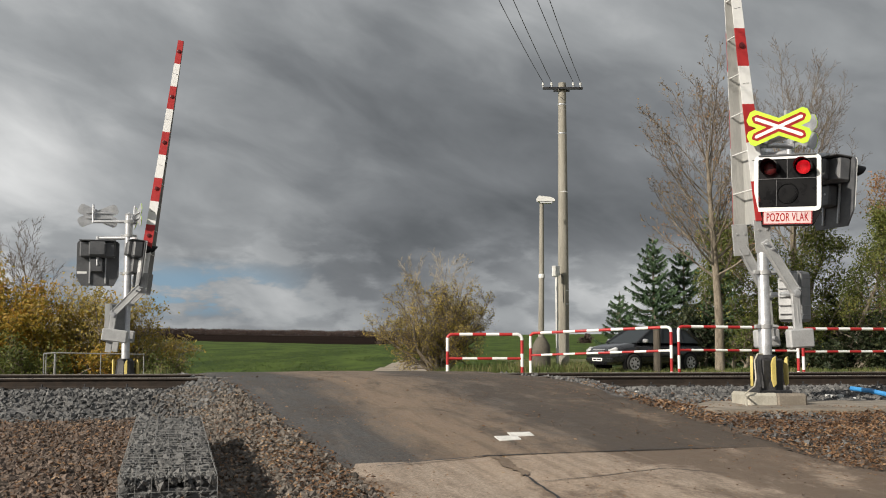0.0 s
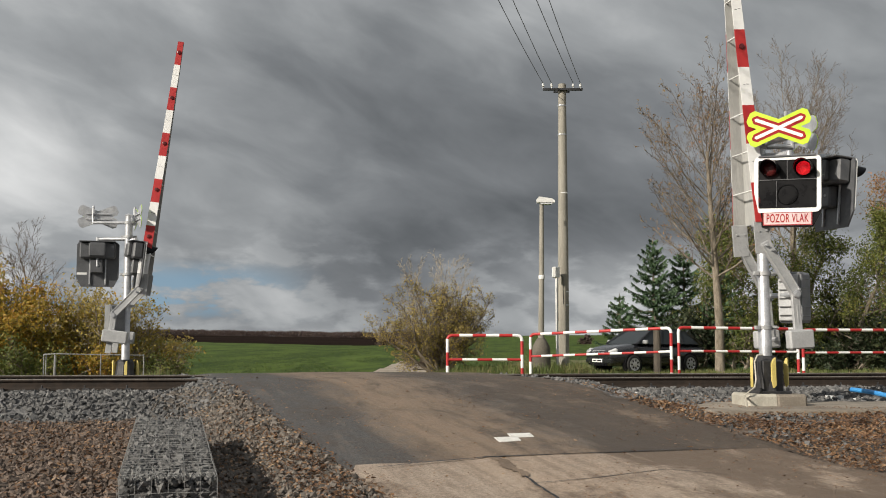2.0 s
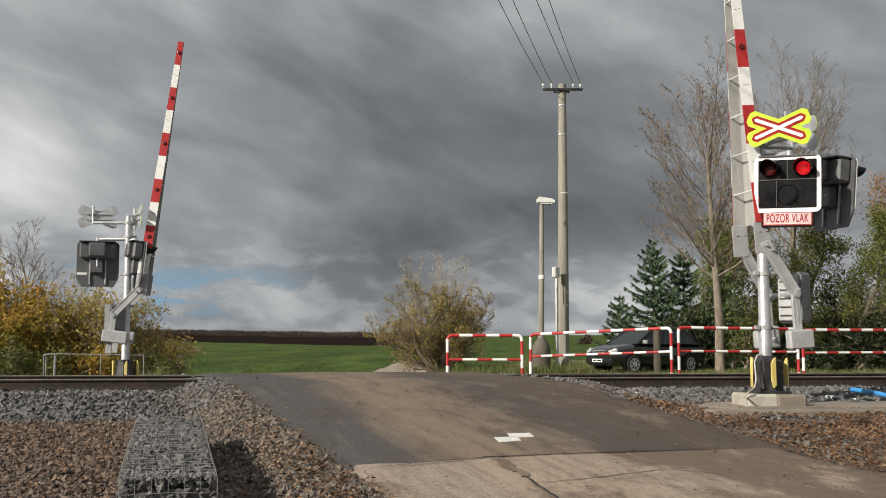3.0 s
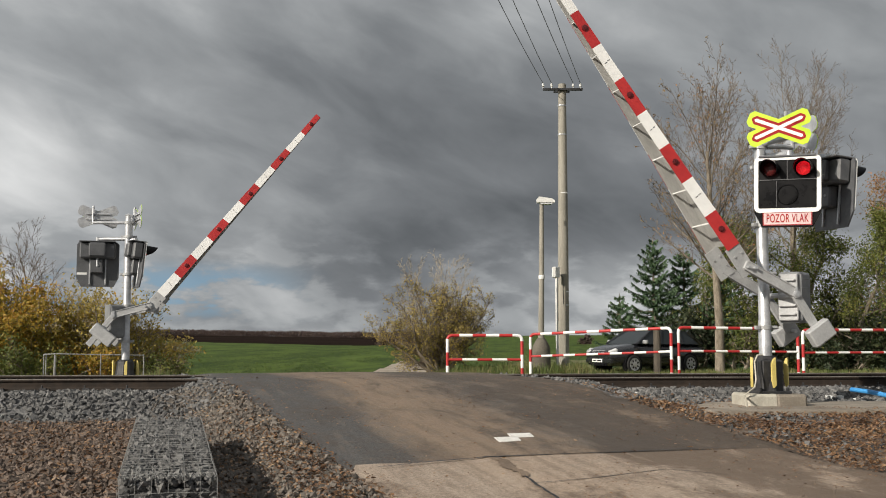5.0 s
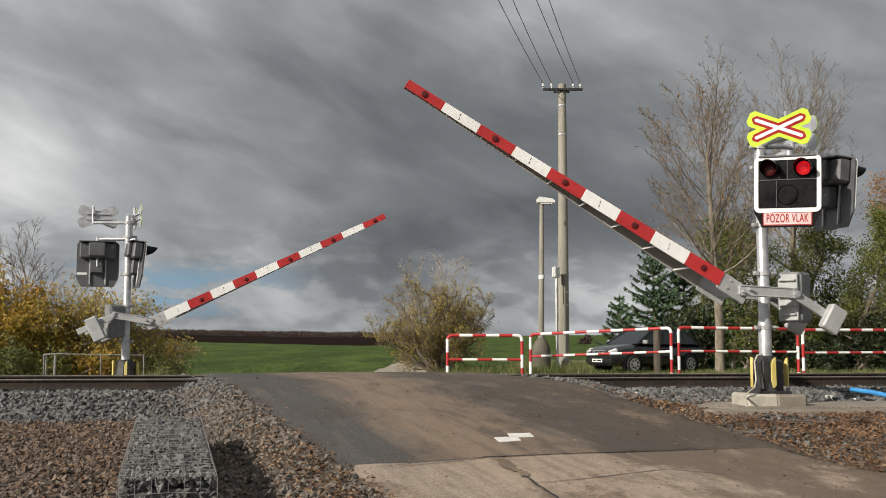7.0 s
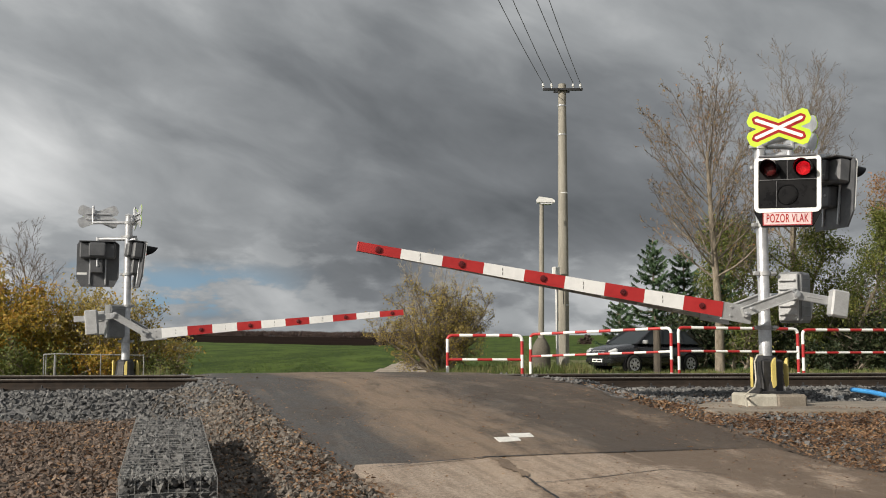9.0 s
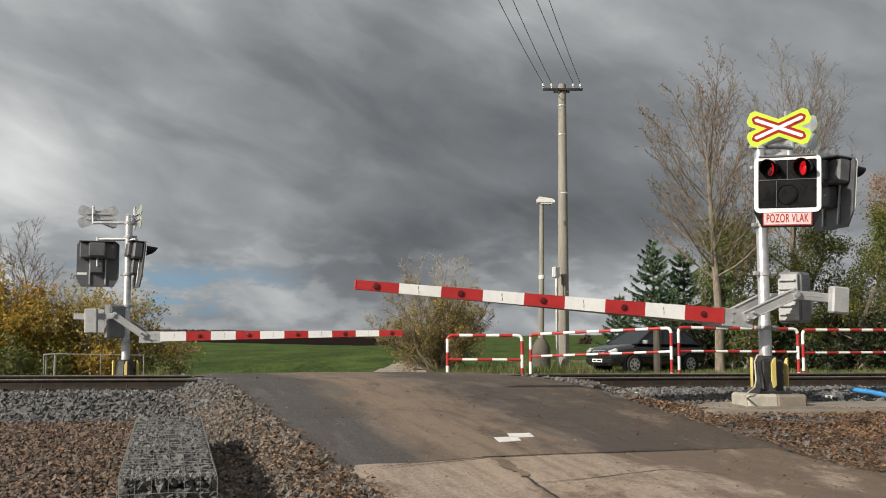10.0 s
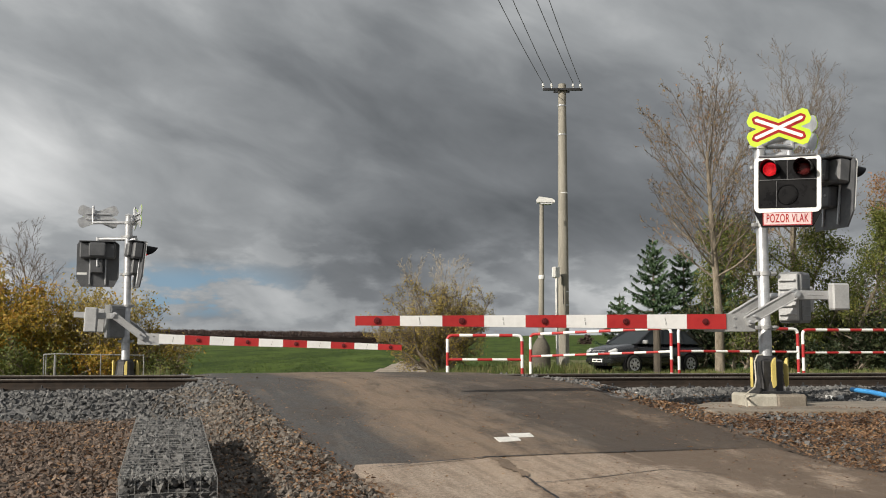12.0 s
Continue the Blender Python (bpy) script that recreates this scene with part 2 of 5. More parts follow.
PALE = mat("pale_plastic", (0.62, 0.62, 0.60), (0.76, 0.76, 0.74), 8.0, 0.55, 0, 0.05, 50)
BARK = mat("grey_bark", (0.12, 0.10, 0.075), (0.30, 0.255, 0.20), 5.0, 0.9, 0, 0.5, 30, stretch=(2, 2, 0.6))
TWIG = mat("twig_bark", (0.080, 0.062, 0.046), (0.185, 0.145, 0.110), 5.0, 0.9, 0, 0.1, 30)
PALETWIG = mat("pale_twig_bark", (0.25, 0.215, 0.16), (0.42, 0.36, 0.27), 5.0, 0.9, 0, 0.1, 30)
DRYLEAF = leafy("fallen_leaves", [(0.0, (0.055, 0.028, 0.016)), (0.4, (0.155, 0.080, 0.040)), (0.75, (0.28, 0.165, 0.085)), (1.0, (0.42, 0.30, 0.18))], 0.1)
GOLD = leafy("golden_leaves", [(0.0, (0.15, 0.155, 0.030)), (0.35, (0.33, 0.26, 0.045)), (0.7, (0.48, 0.30, 0.045)), (1.0, (0.40, 0.19, 0.050))], 0.4)
OLIVE = leafy("olive_leaves", [(0.0, (0.20, 0.17, 0.040)), (0.5, (0.38, 0.30, 0.07)), (1.0, (0.52, 0.37, 0.10))], 0.35)
GREEN = leafy("green_leaves", [(0.0, (0.055, 0.075, 0.018)), (0.5, (0.135, 0.165, 0.040)), (0.85, (0.29, 0.29, 0.07)), (1.0, (0.36, 0.24, 0.07))], 0.4)
RUSTLEAF = leafy("rust_leaves", [(0.0, (0.15, 0.14, 0.045)), (0.4, (0.28, 0.19, 0.075)), (0.8, (0.42, 0.21, 0.10)), (1.0, (0.50, 0.27, 0.17))], 0.35)
NEEDLE = leafy("spruce_needles", [(0.0, (0.045, 0.085, 0.042)), (0.5, (0.095, 0.165, 0.080)), (1.0, (0.17, 0.25, 0.12))], 0.25)
GRASS = leafy("grass_blades", [(0.0, (0.06, 0.09, 0.02)), (0.5, (0.12, 0.16, 0.04)), (0.8, (0.24, 0.20, 0.09)), (1.0, (0.33, 0.26, 0.14))], 0.3)
FIELDBLADE = leafy("crop_blades", [(0.0, (0.022, 0.042, 0.008)), (0.5, (0.060, 0.098, 0.018)), (1.0, (0.13, 0.16, 0.04))], 0.3)
LAMPON = glowing("lit_red_lens", (1.0, 0.018, 0.030), 0.72, 55.0)
LAMPOFF = mat("unlit_red_lens", (0.055, 0.006, 0.007), (0.11, 0.012, 0.013), 60, 0.22, 0, 0.3, 140)
CARPAINT = mat("black_car_paint", (0.010, 0.010, 0.012), (0.017, 0.017, 0.020), 3.0, 0.25, 0.2, 0.0, 40, coat=1.0)
CARGLASS = glass("car_glass")
TYRE = mat("tyre_rubber", (0.012, 0.012, 0.012), (0.028, 0.027, 0.026), 12, 0.8, 0, 0.2, 60)
ALLOY = mat("silver_wheel_cover", (0.48, 0.48, 0.49), (0.62, 0.62, 0.63), 8, 0.35, 0.6, 0.05, 60)
LENS = glass("clear_lamp_lens", (0.55, 0.56, 0.57))


# ---- mesh building ----
class Build:
    """Collects faces of one mesh."""
    def __init__(self):
        self.v, self.f, self.s = [], [], []

    def add(self, verts, faces, slot=0):
        o = len(self.v)
        self.v += [tuple(p) for p in verts]
        self.f += [tuple(i + o for i in f) for f in faces]
        self.s += [slot] * len(faces)
        return self

    def box(self, size, m=None, bevel=0.004, slot=0):
        """A chamfered box centred on m."""
        m = m or Matrix()
        hx, hy, hz = (d / 2 for d in size)
        b = min(bevel, hx * 0.9, hy * 0.9, hz * 0.9)
        bm = bmesh.new()
        bmesh.ops.create_cube(bm, size=2.0, matrix=Matrix.Diagonal((hx, hy, hz, 1)))
        if b > 0:
            bmesh.ops.bevel(bm, geom=list(bm.edges), offset=b, segments=1, affect="EDGES")
        bm.verts.index_update()
        self.add([m @ v.co for v in bm.verts], [[v.index for v in f.verts] for f in bm.faces], slot)
        bm.free()
        return self

    def tube(self, points, radii, sides=10, slot=0, caps=True):
        """A round bar through the points."""
        pts = [Vector(p) for p in points]
        if isinstance(radii, (int, float)):
            radii = [radii] * len(pts)
        rings, up = [], None
        for i, p in enumerate(pts):
            d = (pts[min(i + 1, len(pts) - 1)] - pts[max(i - 1, 0)]).normalized()
            if up is None:
                up = d.orthogonal().normalized()
            up = (up - d * up.dot(d))
            up = up.normalized() if up.length > 1e-6 else d.orthogonal().normalized()
            w = d.cross(up)
            rings += [p + (up * math.cos(a) + w * math.sin(a)) * radii[i] for a in (2 * math.pi * j / sides for j in range(sides))]
        faces = [(i * sides + j, i * sides + (j + 1) % sides, (i + 1) * sides + (j + 1) % sides, (i + 1) * sides + j)
                 for i in range(len(pts) - 1) for j in range(sides)]
        if caps:
            faces += [tuple(reversed(range(sides))), tuple(range((len(pts) - 1) * sides, len(pts) * sides))]
        return self.add(rings, faces, slot)

    def prism(self, outline, depth, m=None, slot=0):
        """An outline in x, y, drawn out along z by depth, centred."""
        m = m or Matrix()
        k = len(outline)
        verts = [m @ Vector((x, y, z)) for z in (-depth / 2, depth / 2) for x, y in outline]
        faces = [tuple(reversed(range(k))), tuple(range(k, 2 * k))] + [(i, (i + 1) % k, k + (i + 1) % k, k + i) for i in range(k)]
        return self.add(verts, faces, slot)

    def lathe(self, profile, m=None, sides=20, slot=0):
        """A profile of radius, height turned about z."""
        m = m or Matrix()
        verts = [m @ Vector((r * math.cos(a), r * math.sin(a), z)) for r, z in profile for a in (2 * math.pi * j / sides for j in range(sides))]
        faces = [(i * sides + j, i * sides + (j + 1) % sides, (i + 1) * sides + (j + 1) % sides, (i + 1) * sides + j)
                 for i in range(len(profile) - 1) for j in range(sides)]
        faces += [tuple(reversed(range(sides))), tuple(range((len(profile) - 1) * sides, len(profile) * sides))]
        return self.add(verts, faces, slot)

    def mesh(self, name, *materials, smooth=False):
        me = bpy.data.meshes.new(name)
        me.from_pydata(self.v, [], self.f)
        for m in materials:
            me.materials.append(m)
        if len(materials) > 1:
            me.polygons.foreach_set("material_index", self.s)
        if smooth:
            me.polygons.foreach_set("use_smooth", [True] * len(self.f))
            me.set_sharp_from_angle(angle=radians(38))
        me.update()
        return me


def part(name, build, material, parent, label="", smooth=False, at=None):
    """ONE mesh object under a thing or under a part."""
    ms = material if isinstance(material, tuple) else (material,)
    ob = new(name, build.mesh(name, *ms, smooth=smooth))
    ob.parent = parent
    if at is not None:
        ob.matrix_basis = at
    return tagged(ob, label) if label else ob


def thing(name, m, label, category, group="", kind=""):
    ob = new(name)
    ob.empty_display_size = 0.2
    ob.matrix_basis = m
    return tagged(ob, label, category, group, kind)


def solid(name, build, material, label, category, group="", kind="", smooth=False, at=None):
    ms = material if isinstance(material, tuple) else (material,)
    ob = new(name, build.mesh(name, *ms, smooth=smooth))
    if at is not None:
        ob.matrix_basis = at
    return tagged(ob, label, category, group, kind)


# ---- the lie of the land ----
SKEW = 0.0875           # the track's slant across the view
NEAR_RAIL, FAR_RAIL = 15.10, 16.60
MID = (NEAR_RAIL + FAR_RAIL) / 2


def ease(a, b, t):
    t = min(1.0, max(0.0, (t - a) / (b - a)))
    return t * t * (3 - 2 * t)


def road_left(y):
    return -0.57 - 0.396 * (y - 7.67)


def road_right(y):
    return 3.46 - 0.298 * (y - 8.88) + 0.9 * max(0.0, 8.6 - y)


def road_z(x, y):
    q = y - SKEW * x
    if q < 14.2:
        return -0.005 - 0.082 * max(0.0, 14.2 - q) * ease(16.0, 12.2, q) if q > 2.5 else -0.005 - 0.082 * 11.7
    return -0.005 - 0.075 * max(0.0, q - 17.3) if q < 25 else -0.005 - 0.075 * 7.7


def bare_z(x, y):
    """The ground without the road."""
    q = y - SKEW * x
    off = q - MID
    right = ease(0.0, 2.5, x + 0.3 * (y - 12))
    base = -0.46 * (1 - right) + (-0.31 - 0.03 * max(0.0, min(6.0, 12.2 - y))) * right
    if off < 0:
        z = base + (-0.195 - base) * ease(-3.1 + 0.5 * right, -1.65, off)
    else:
        far = -0.80 + 0.24 * ease(-2.0, 3.0, x) * ease(70, 40, y)
        z = far + (-0.195 - far) * ease(5.0, 1.7, off)
        swell = -2.2 - 0.023 * max(-260.0, min(-21.0, x * 400 / max(y, 400.0))) + 0.022 * max(0.0, min(90.0, x + 21))
        z += (swell - far) * ease(60, 400, y) + 2.0 * ease(400, 650, y)
    # the ditch between the gabion and the road
    g = x - (-2.04 - 0.27 * (y - 6.4)) - 0.9
    if 4 < y < 11.5:
        z -= 0.16 * math.exp(-(g / 0.28) ** 2) * ease(11.0, 9.0, y)
    return z


def ground_z(x, y):
    z = bare_z(x, y)
    if y < 40:
        inside = min(x - road_left(y), road_right(y) - x)
        bank = ease(-0.9, 0.0, inside) * ease(27, 24, y)
        z = z + (road_z(x, y) - 0.03 - z) * bank
        if inside > 0.12:
            z -= 0.10 * ease(27, 24, y)
    return z + 0.012 * noise.noise((x * 1.7, y * 1.7, 0)) * ease(60, 20, y)


def stretch_axis(fine, near, far, grow):
    a = [0.0]
    while a[-1] < far:
        a.append(a[-1] + (fine if a[-1] < near else fine + (a[-1] - near) * grow))
    return a


def make_ground():
    xp = stretch_axis(0.16, 8.0, 4200, 0.22)
    xs = [-v for v in reversed(xp[1:])] + xp
    ys = [-v for v in reversed(stretch_axis(2.0, 4, 900, 0.4)[1:])] + stretch_axis(0.16, 24.0, 4800, 0.06)
    b = Build()
    w = len(xs)
    b.v = [(x, y, ground_z(x, y)) for y in ys for x in xs]
    for j in range(len(ys) - 1):
        for i in range(w - 1):
            x, y = (xs[i] + xs[i + 1]) / 2, (ys[j] + ys[j + 1]) / 2
            q = y - SKEW * x
            track = abs(x - (-1.9 + 0.02 * (y - 26))) < 1.3 and 22 < y < 60
            if track:
                s = 4
            elif 150 < y < 2500 and y > 300 - 290 * (x / y + 0.3) and x < 0.02 * y:
                s = 3
            elif q > 37 and not (x > 3.0 and y < 60):
                s = 2
            elif q > 20.5 or (x < -12 or x > 14) and q < 8:
                s = 5
            elif q > 12.6:
                s = 1
            else:
                s = 0
            b.f.append((j * w + i, j * w + i + 1, (j + 1) * w + i + 1, (j + 1) * w + i))
            b.s.append(s)
    solid("ground", b, (SOIL, GRAVEL, FIELD, PLOUGH, TRACKDIRT, VERGE), "earth, ballast bed and green field under a grey sky", "ground", kind="structure", smooth=True)


make_ground()


def make_road():
    rnd = random.Random(3)
    b = Build()
    ys = [-30, -20, -10, -4] + [0.0 + 0.25 * i for i in range(106)]
    cols = 26
    for y in ys:
        l, r = (road_left(max(y, 2)), road_right(max(y, 2)))
        l += 0.10 * noise.noise((y * 1.3, 4, 0)) + 0.03 * noise.noise((y * 6, 9, 0))
        r += 0.12 * noise.noise((y * 1.3, 7, 0)) + 0.03 * noise.noise((y * 6, 2, 0))
        for i in range(cols + 1):
            x = l + (r - l) * i / cols
            sag = 0.02 * math.exp(-((i / cols - 0.5) / 0.3) ** 2) - (0.05 if i in (0, cols) else 0)
            b.v.append((x, y, road_z(x, y) + sag - 0.012 + 0.006 * noise.noise((x * 0.9, y * 0.9, 5))))
    for j in range(len(ys) - 1):
        for i in range(cols):
            o = j * (cols + 1) + i
            b.f.append((o, o + 1, o + cols + 2, o + cols + 1))
            b.s.append(0)
    solid("road", b, OLDROAD, "worn light brown country road surface", "road", kind="structure", smooth=True)
    # the newer asphalt laid over it, up to a rough joint
    b = Build()
    rows = 74
    for j in range(rows + 1):
        for i in range(cols + 1):
            f = i / cols
            y0 = 8.62 + 0.22 * (f * 4.2 - 0.9) * (1.0 if f < 0.75 else 1.05) + 0.05 * noise.noise((f * 9, 1, 0)) + 0.02 * noise.noise((f * 40, 1, 0))
            y = y0 + (24.0 - y0) * j / rows
            l, r = road_left(y) + 0.05 + 0.06 * noise.noise((y * 1.9, 14, 0)), road_right(y) - 0.05 + 0.10 * noise.noise((y * 1.9, 17, 0))
            x = l + (r - l) * f
            sag = 0.02 * math.exp(-((f - 0.5) / 0.3) ** 2)
            edge = -0.03 if (j == 0 or i in (0, cols)) else 0.0
            b.v.append((x, y, road_z(x, y) + sag + 0.004 + edge + 0.006 * noise.noise((x * 0.9, y * 0.9, 5))))
    for j in range(rows):
        for i in range(cols):
            o = j * (cols + 1) + i
            b.f.append((o, o + 1, o + cols + 2, o + cols + 1))
            b.s.append(0)
    solid("asphalt_overlay", b, ASPHALT, "dark patched asphalt over the level crossing with brown dirt", "road", kind="structure", smooth=True)


make_road()


# ---- the track ----
def make_track():
    turn = pose(0, 0, 0, 0, 0, math.degrees(math.atan(SKEW)))
    foot = [(0.062, 0.0), (0.062, 0.010), (0.020, 0.024), (0.009, 0.040), (0.009, 0.118)]
    top = [(0.010, 0.118), (0.030, 0.124), (0.034, 0.130), (0.034, 0.148), (0.026, 0.159)]
    for y in (NEAR_RAIL, FAR_RAIL):
        # drawn out along x
        rail = thing("rail", Matrix.Translation((0, y, -0.159)) @ turn, "rusty steel rail with a worn running surface", "rail", "rails of the track")
        lay = Matrix(((0, 0, 1, 0), (1, 0, 0, 0), (0, 1, 0, 0), (0, 0, 0, 1)))
        part("web", Build().prism(foot + [(-x, z) for x, z in reversed(foot)], 160.0, lay), RAILRUST, rail)
        b = Build().prism(top + [(-x, z) for x, z in reversed(top)], 160.0, lay)
        for i in range(len(b.f)):
            b.s[i] = 1 if min(b.v[j][2] for j in b.f[i]) > 0.145 else 0
        part("running_head", b, (RAILRUST, RAILTOP), rail, "rail head worn bright on top")
    clip = Build()
    clip.box((0.10, 0.07, 0.035), None, 0.008).tube([(-0.02, 0.0, 0.01), (-0.02, 0.0, 0.06)], 0.014, 6)
    clip_mesh = clip.mesh("rail_clip", IRON)
    sl = Build()
    sl.box((0.26, 2.5, 0.20), pose(0, 0, -0.10), 0.02)
    sl_mesh = sl.mesh("sleeper", SLEEPER)
    for i in range(-26, 27):
        s = i * 0.6 + 0.13
        x = s * math.cos(math.atan(SKEW))
        y = MID + SKEW * x
        if road_left(y) - 0.4 < x < road_right(y) + 0.3:
            continue
        ob = new("sleeper", sl_mesh)
        ob.matrix_basis = Matrix.Translation((x, y, -0.165)) @ turn
        tagged(ob, "concrete railway sleeper half sunk in grey ballast", "sleeper", "sleepers of the track")
        for off in (-0.855, -0.645, 0.645, 0.855):
            c = new("rail_clip", clip_mesh)
            c.parent = ob
            c.matrix_basis = pose(0, off, 0.018)


make_track()


# ---- barrier with warning lights ----
def head(parent, m, letter, pale, lamps, tag):
    """A signal head at m: x across, y up, z forward out of the panel."""
    w, h = 0.86, 0.76
    root = m

    def rounded(hw, hh, r, skirt=0.0):
        pts = []
        for cx, cy, a0 in ((hw - r, hh - r, 0), (-hw + r, hh - r, 90), (-hw + r, -hh + r, 180), (hw - r, -hh + r, 270)):
            for a in (0, 30, 60, 90):
                pts.append((cx + r * math.cos(radians(a0 + a)), cy + r * math.sin(radians(a0 + a))))
        return pts
    board = Build()
    hull = [(-w / 2, h / 2 - 0.05), (-w / 2 + 0.05, h / 2), (w / 2 - 0.05, h / 2), (w / 2, h / 2 - 0.05),
            (w / 2, -h / 2), (w / 2 - 0.10, -h / 2 - 0.20), (-w / 2 + 0.10, -h / 2 - 0.20), (-w / 2, -h / 2)]
    board.prism([(-x, y) for x, y in hull], 0.025, root)
    panel = part("panel", board, (BLACK, DARKBOX), parent, "black backboard")
    for f in panel.data.polygons:
        f.material_index = 0 if (root.to_3x3().inverted() @ f.normal).z > 0.5 else 1
    rim = Build()
    a, b_ = rounded(w / 2, h / 2, 0.07), rounded(w / 2 - 0.055, h / 2 - 0.055, 0.02)
    k = len(a)
    vs = [root @ Vector((x, y, z)) for pts, z in ((a, 0.016), (a, 0.03), (b_, 0.03), (b_, 0.016)) for x, y in pts]
    fs = [(r * k + i, r * k + (i + 1) % k, (r + 1) * k + (i + 1) % k, (r + 1) * k + i) for r in range(3) for i in range(k)]
    rim.add(vs, fs)
    part("rim", rim, WHITE, panel, "white reflective border")
    inner = Build()
    inner.box((w - 0.11, 0.010, 0.012), root @ pose(0, 0.06, 0.020), 0.002).box((0.010, 0.31, 0.012), root @ pose(0, 0.21, 0.020), 0.002)
    inner.box((0.008, 0.36, 0.010), root @ pose(-0.14, -0.13, 0.019), 0.002)
    part("divider", inner, DARKBOX, panel)
    # the housing behind
    back = Build()
    back.box((0.72, 0.34, 0.20), root @ pose(0, 0.19, -0.115), 0.03)
    back.box((0.34, 0.30, 0.10), root @ pose(0, 0.20, -0.255), 0.025)
    back.box((0.26, 0.30, 0.14), root @ pose(0.02, -0.14, -0.085), 0.02)
    hous = part("housing", back, DARKBOX, parent, "dark grey lamp housing")
    ribs = Build()
    for x in (-0.16, 0.16):
        ribs.box((0.03, 0.62, 0.03), root @ pose(x, -0.22, -0.03), 0.004)
    part("back_rib", ribs, GALV, panel)
    if pale:
        tagb = Build()
        tagb.box((0.20, 0.05, 0.004), root @ pose(0.32, -0.30, -0.016), 0.001)
        part("label_plate", tagb, WHITE, panel)
    roof = Build()
    roof.box((0.74, 0.025, 0.34), root @ pose(0, 0.375, -0.12), 0.008)
    part("rain_cover", roof, DARKBOX, parent)
    # lamps with their hoods; the third is the dark opal one below
    for i, (x, y, r) in enumerate(((-0.215, 0.20, 0.094), (0.215, 0.20, 0.094), (0.0, -0.14, 0.115))):
        hood = Build()
        n_, pts = 18, []
        for ring, (z, rr) in enumerate(((0.015, r + 0.022), (0.30 if i < 2 else 0.03, r + 0.012))):
            for j in range(n_ + 1):
                ang = radians(-35 + 250 * j / n_) if i < 2 else 2 * math.pi * j / n_
                cut = 1.0 if i == 2 else 0.45 + 0.55 * math.sin(max(0.0, min(math.pi, math.pi * j / n_))) ** 0.8
                for thick in (0.0, 0.006):
                    pts.append(root @ Vector((x + (rr + thick) * math.cos(ang), y + (rr + thick) * math.sin(ang), 0.015 + (z - 0.015) * cut)))
        fs, c = [], 2 * (n_ + 1)
        for j in range(n_):
            a0, a1, b0, b1 = 2 * j, 2 * j + 2, c + 2 * j, c + 2 * j + 2
            fs += [(a0, a1, b1, b0), (a0 + 1, b0 + 1, b1 + 1, a1 + 1), (b0, b1, b1 + 1, b0 + 1)]
        hood.add(pts, fs)
        part("hood", hood, BLACK, panel, smooth=True)
        lens = Build()
        prof_on = [(math.sin(radians(t)), math.cos(radians(t))) for t in (6, 20, 35, 50, 65, 80, 90)]
        if i < 2:
            # a turning lamp: one half lit, the other dark
            seg = 20
            for sgn, slot in ((1, 0), (-1, 1)):
                vs = [(r * s * math.cos(2 * math.pi * j / seg), r * s * math.sin(2 * math.pi * j / seg), sgn * 0.45 * r * c_) for s, c_ in prof_on for j in range(seg)]
                vs.append((0, 0, sgn * 0.45 * r))
                fs = [(q * seg + j, q * seg + (j + 1) % seg, (q + 1) * seg + (j + 1) % seg, (q + 1) * seg + j) for q in range(len(prof_on) - 1) for j in range(seg)]
                fs += [(j, (j + 1) % seg, len(vs) - 1) for j in range(seg)]
                lens.add(vs, fs, slot)
            ob = part("lamp", lens, (LAMPON, LAMPOFF), panel, "round red warning lamp", smooth=True, at=root @ pose(x, y, 0.07))
            lamps.append((tag, i, ob, root @ pose(x, y, 0.07)))
        else:
            lens.lathe([(r, 0.0), (r, 0.006), (r * 0.7, 0.007), (r * 0.3, 0.007)], root @ pose(x, y, 0.014), 24)
            part("lens", lens, BLACK, panel, "dark round lens", smooth=True)
    if letter:
        plate = Build()
        plate.box((0.635, 0.185, 0.008), root @ pose(0.0, -h / 2 - 0.085, 0.020), 0.003)
        pl = part("warning_plate", plate, PINKWHITE, panel, "white plate with red border and lettering")
        bord = Build()
        for x, y, sx, sy in ((0, 0.083, 0.635, 0.012), (0, -0.083, 0.635, 0.012), (0.311, 0, 0.012, 0.155), (-0.311, 0, 0.012, 0.155)):
            bord.box((sx, sy, 0.003), root @ pose(x, -h / 2 - 0.085 + y, 0.0262), 0.0008)
        part("plate_border", bord, SIGNRED, pl)
        cu = bpy.data.curves.new("lettering", "FONT")
        cu.body, cu.align_x, cu.align_y, cu.size, cu.extrude, cu.space_character = "POZOR VLAK", "CENTER", "CENTER", 0.150, 0.0015, 1.08
        cu.offset = 0.002
        cu.materials.append(SIGNRED)
        tmp = new("lettering", cu)
        dg = bpy.context.evaluated_depsgraph_get()
        me = bpy.data.meshes.new_from_object(tmp.evaluated_get(dg))
        bpy.data.objects.remove(tmp)
        wide = max(v.co.x for v in me.vertices) - min(v.co.x for v in me.vertices)
        me.transform(Matrix.Diagonal((0.54 / wide, 1.05, 1, 1)))
        ob = new("lettering", me)
        ob.parent = pl
        ob.matrix_basis = root @ pose(0, -h / 2 - 0.085, 0.0262)


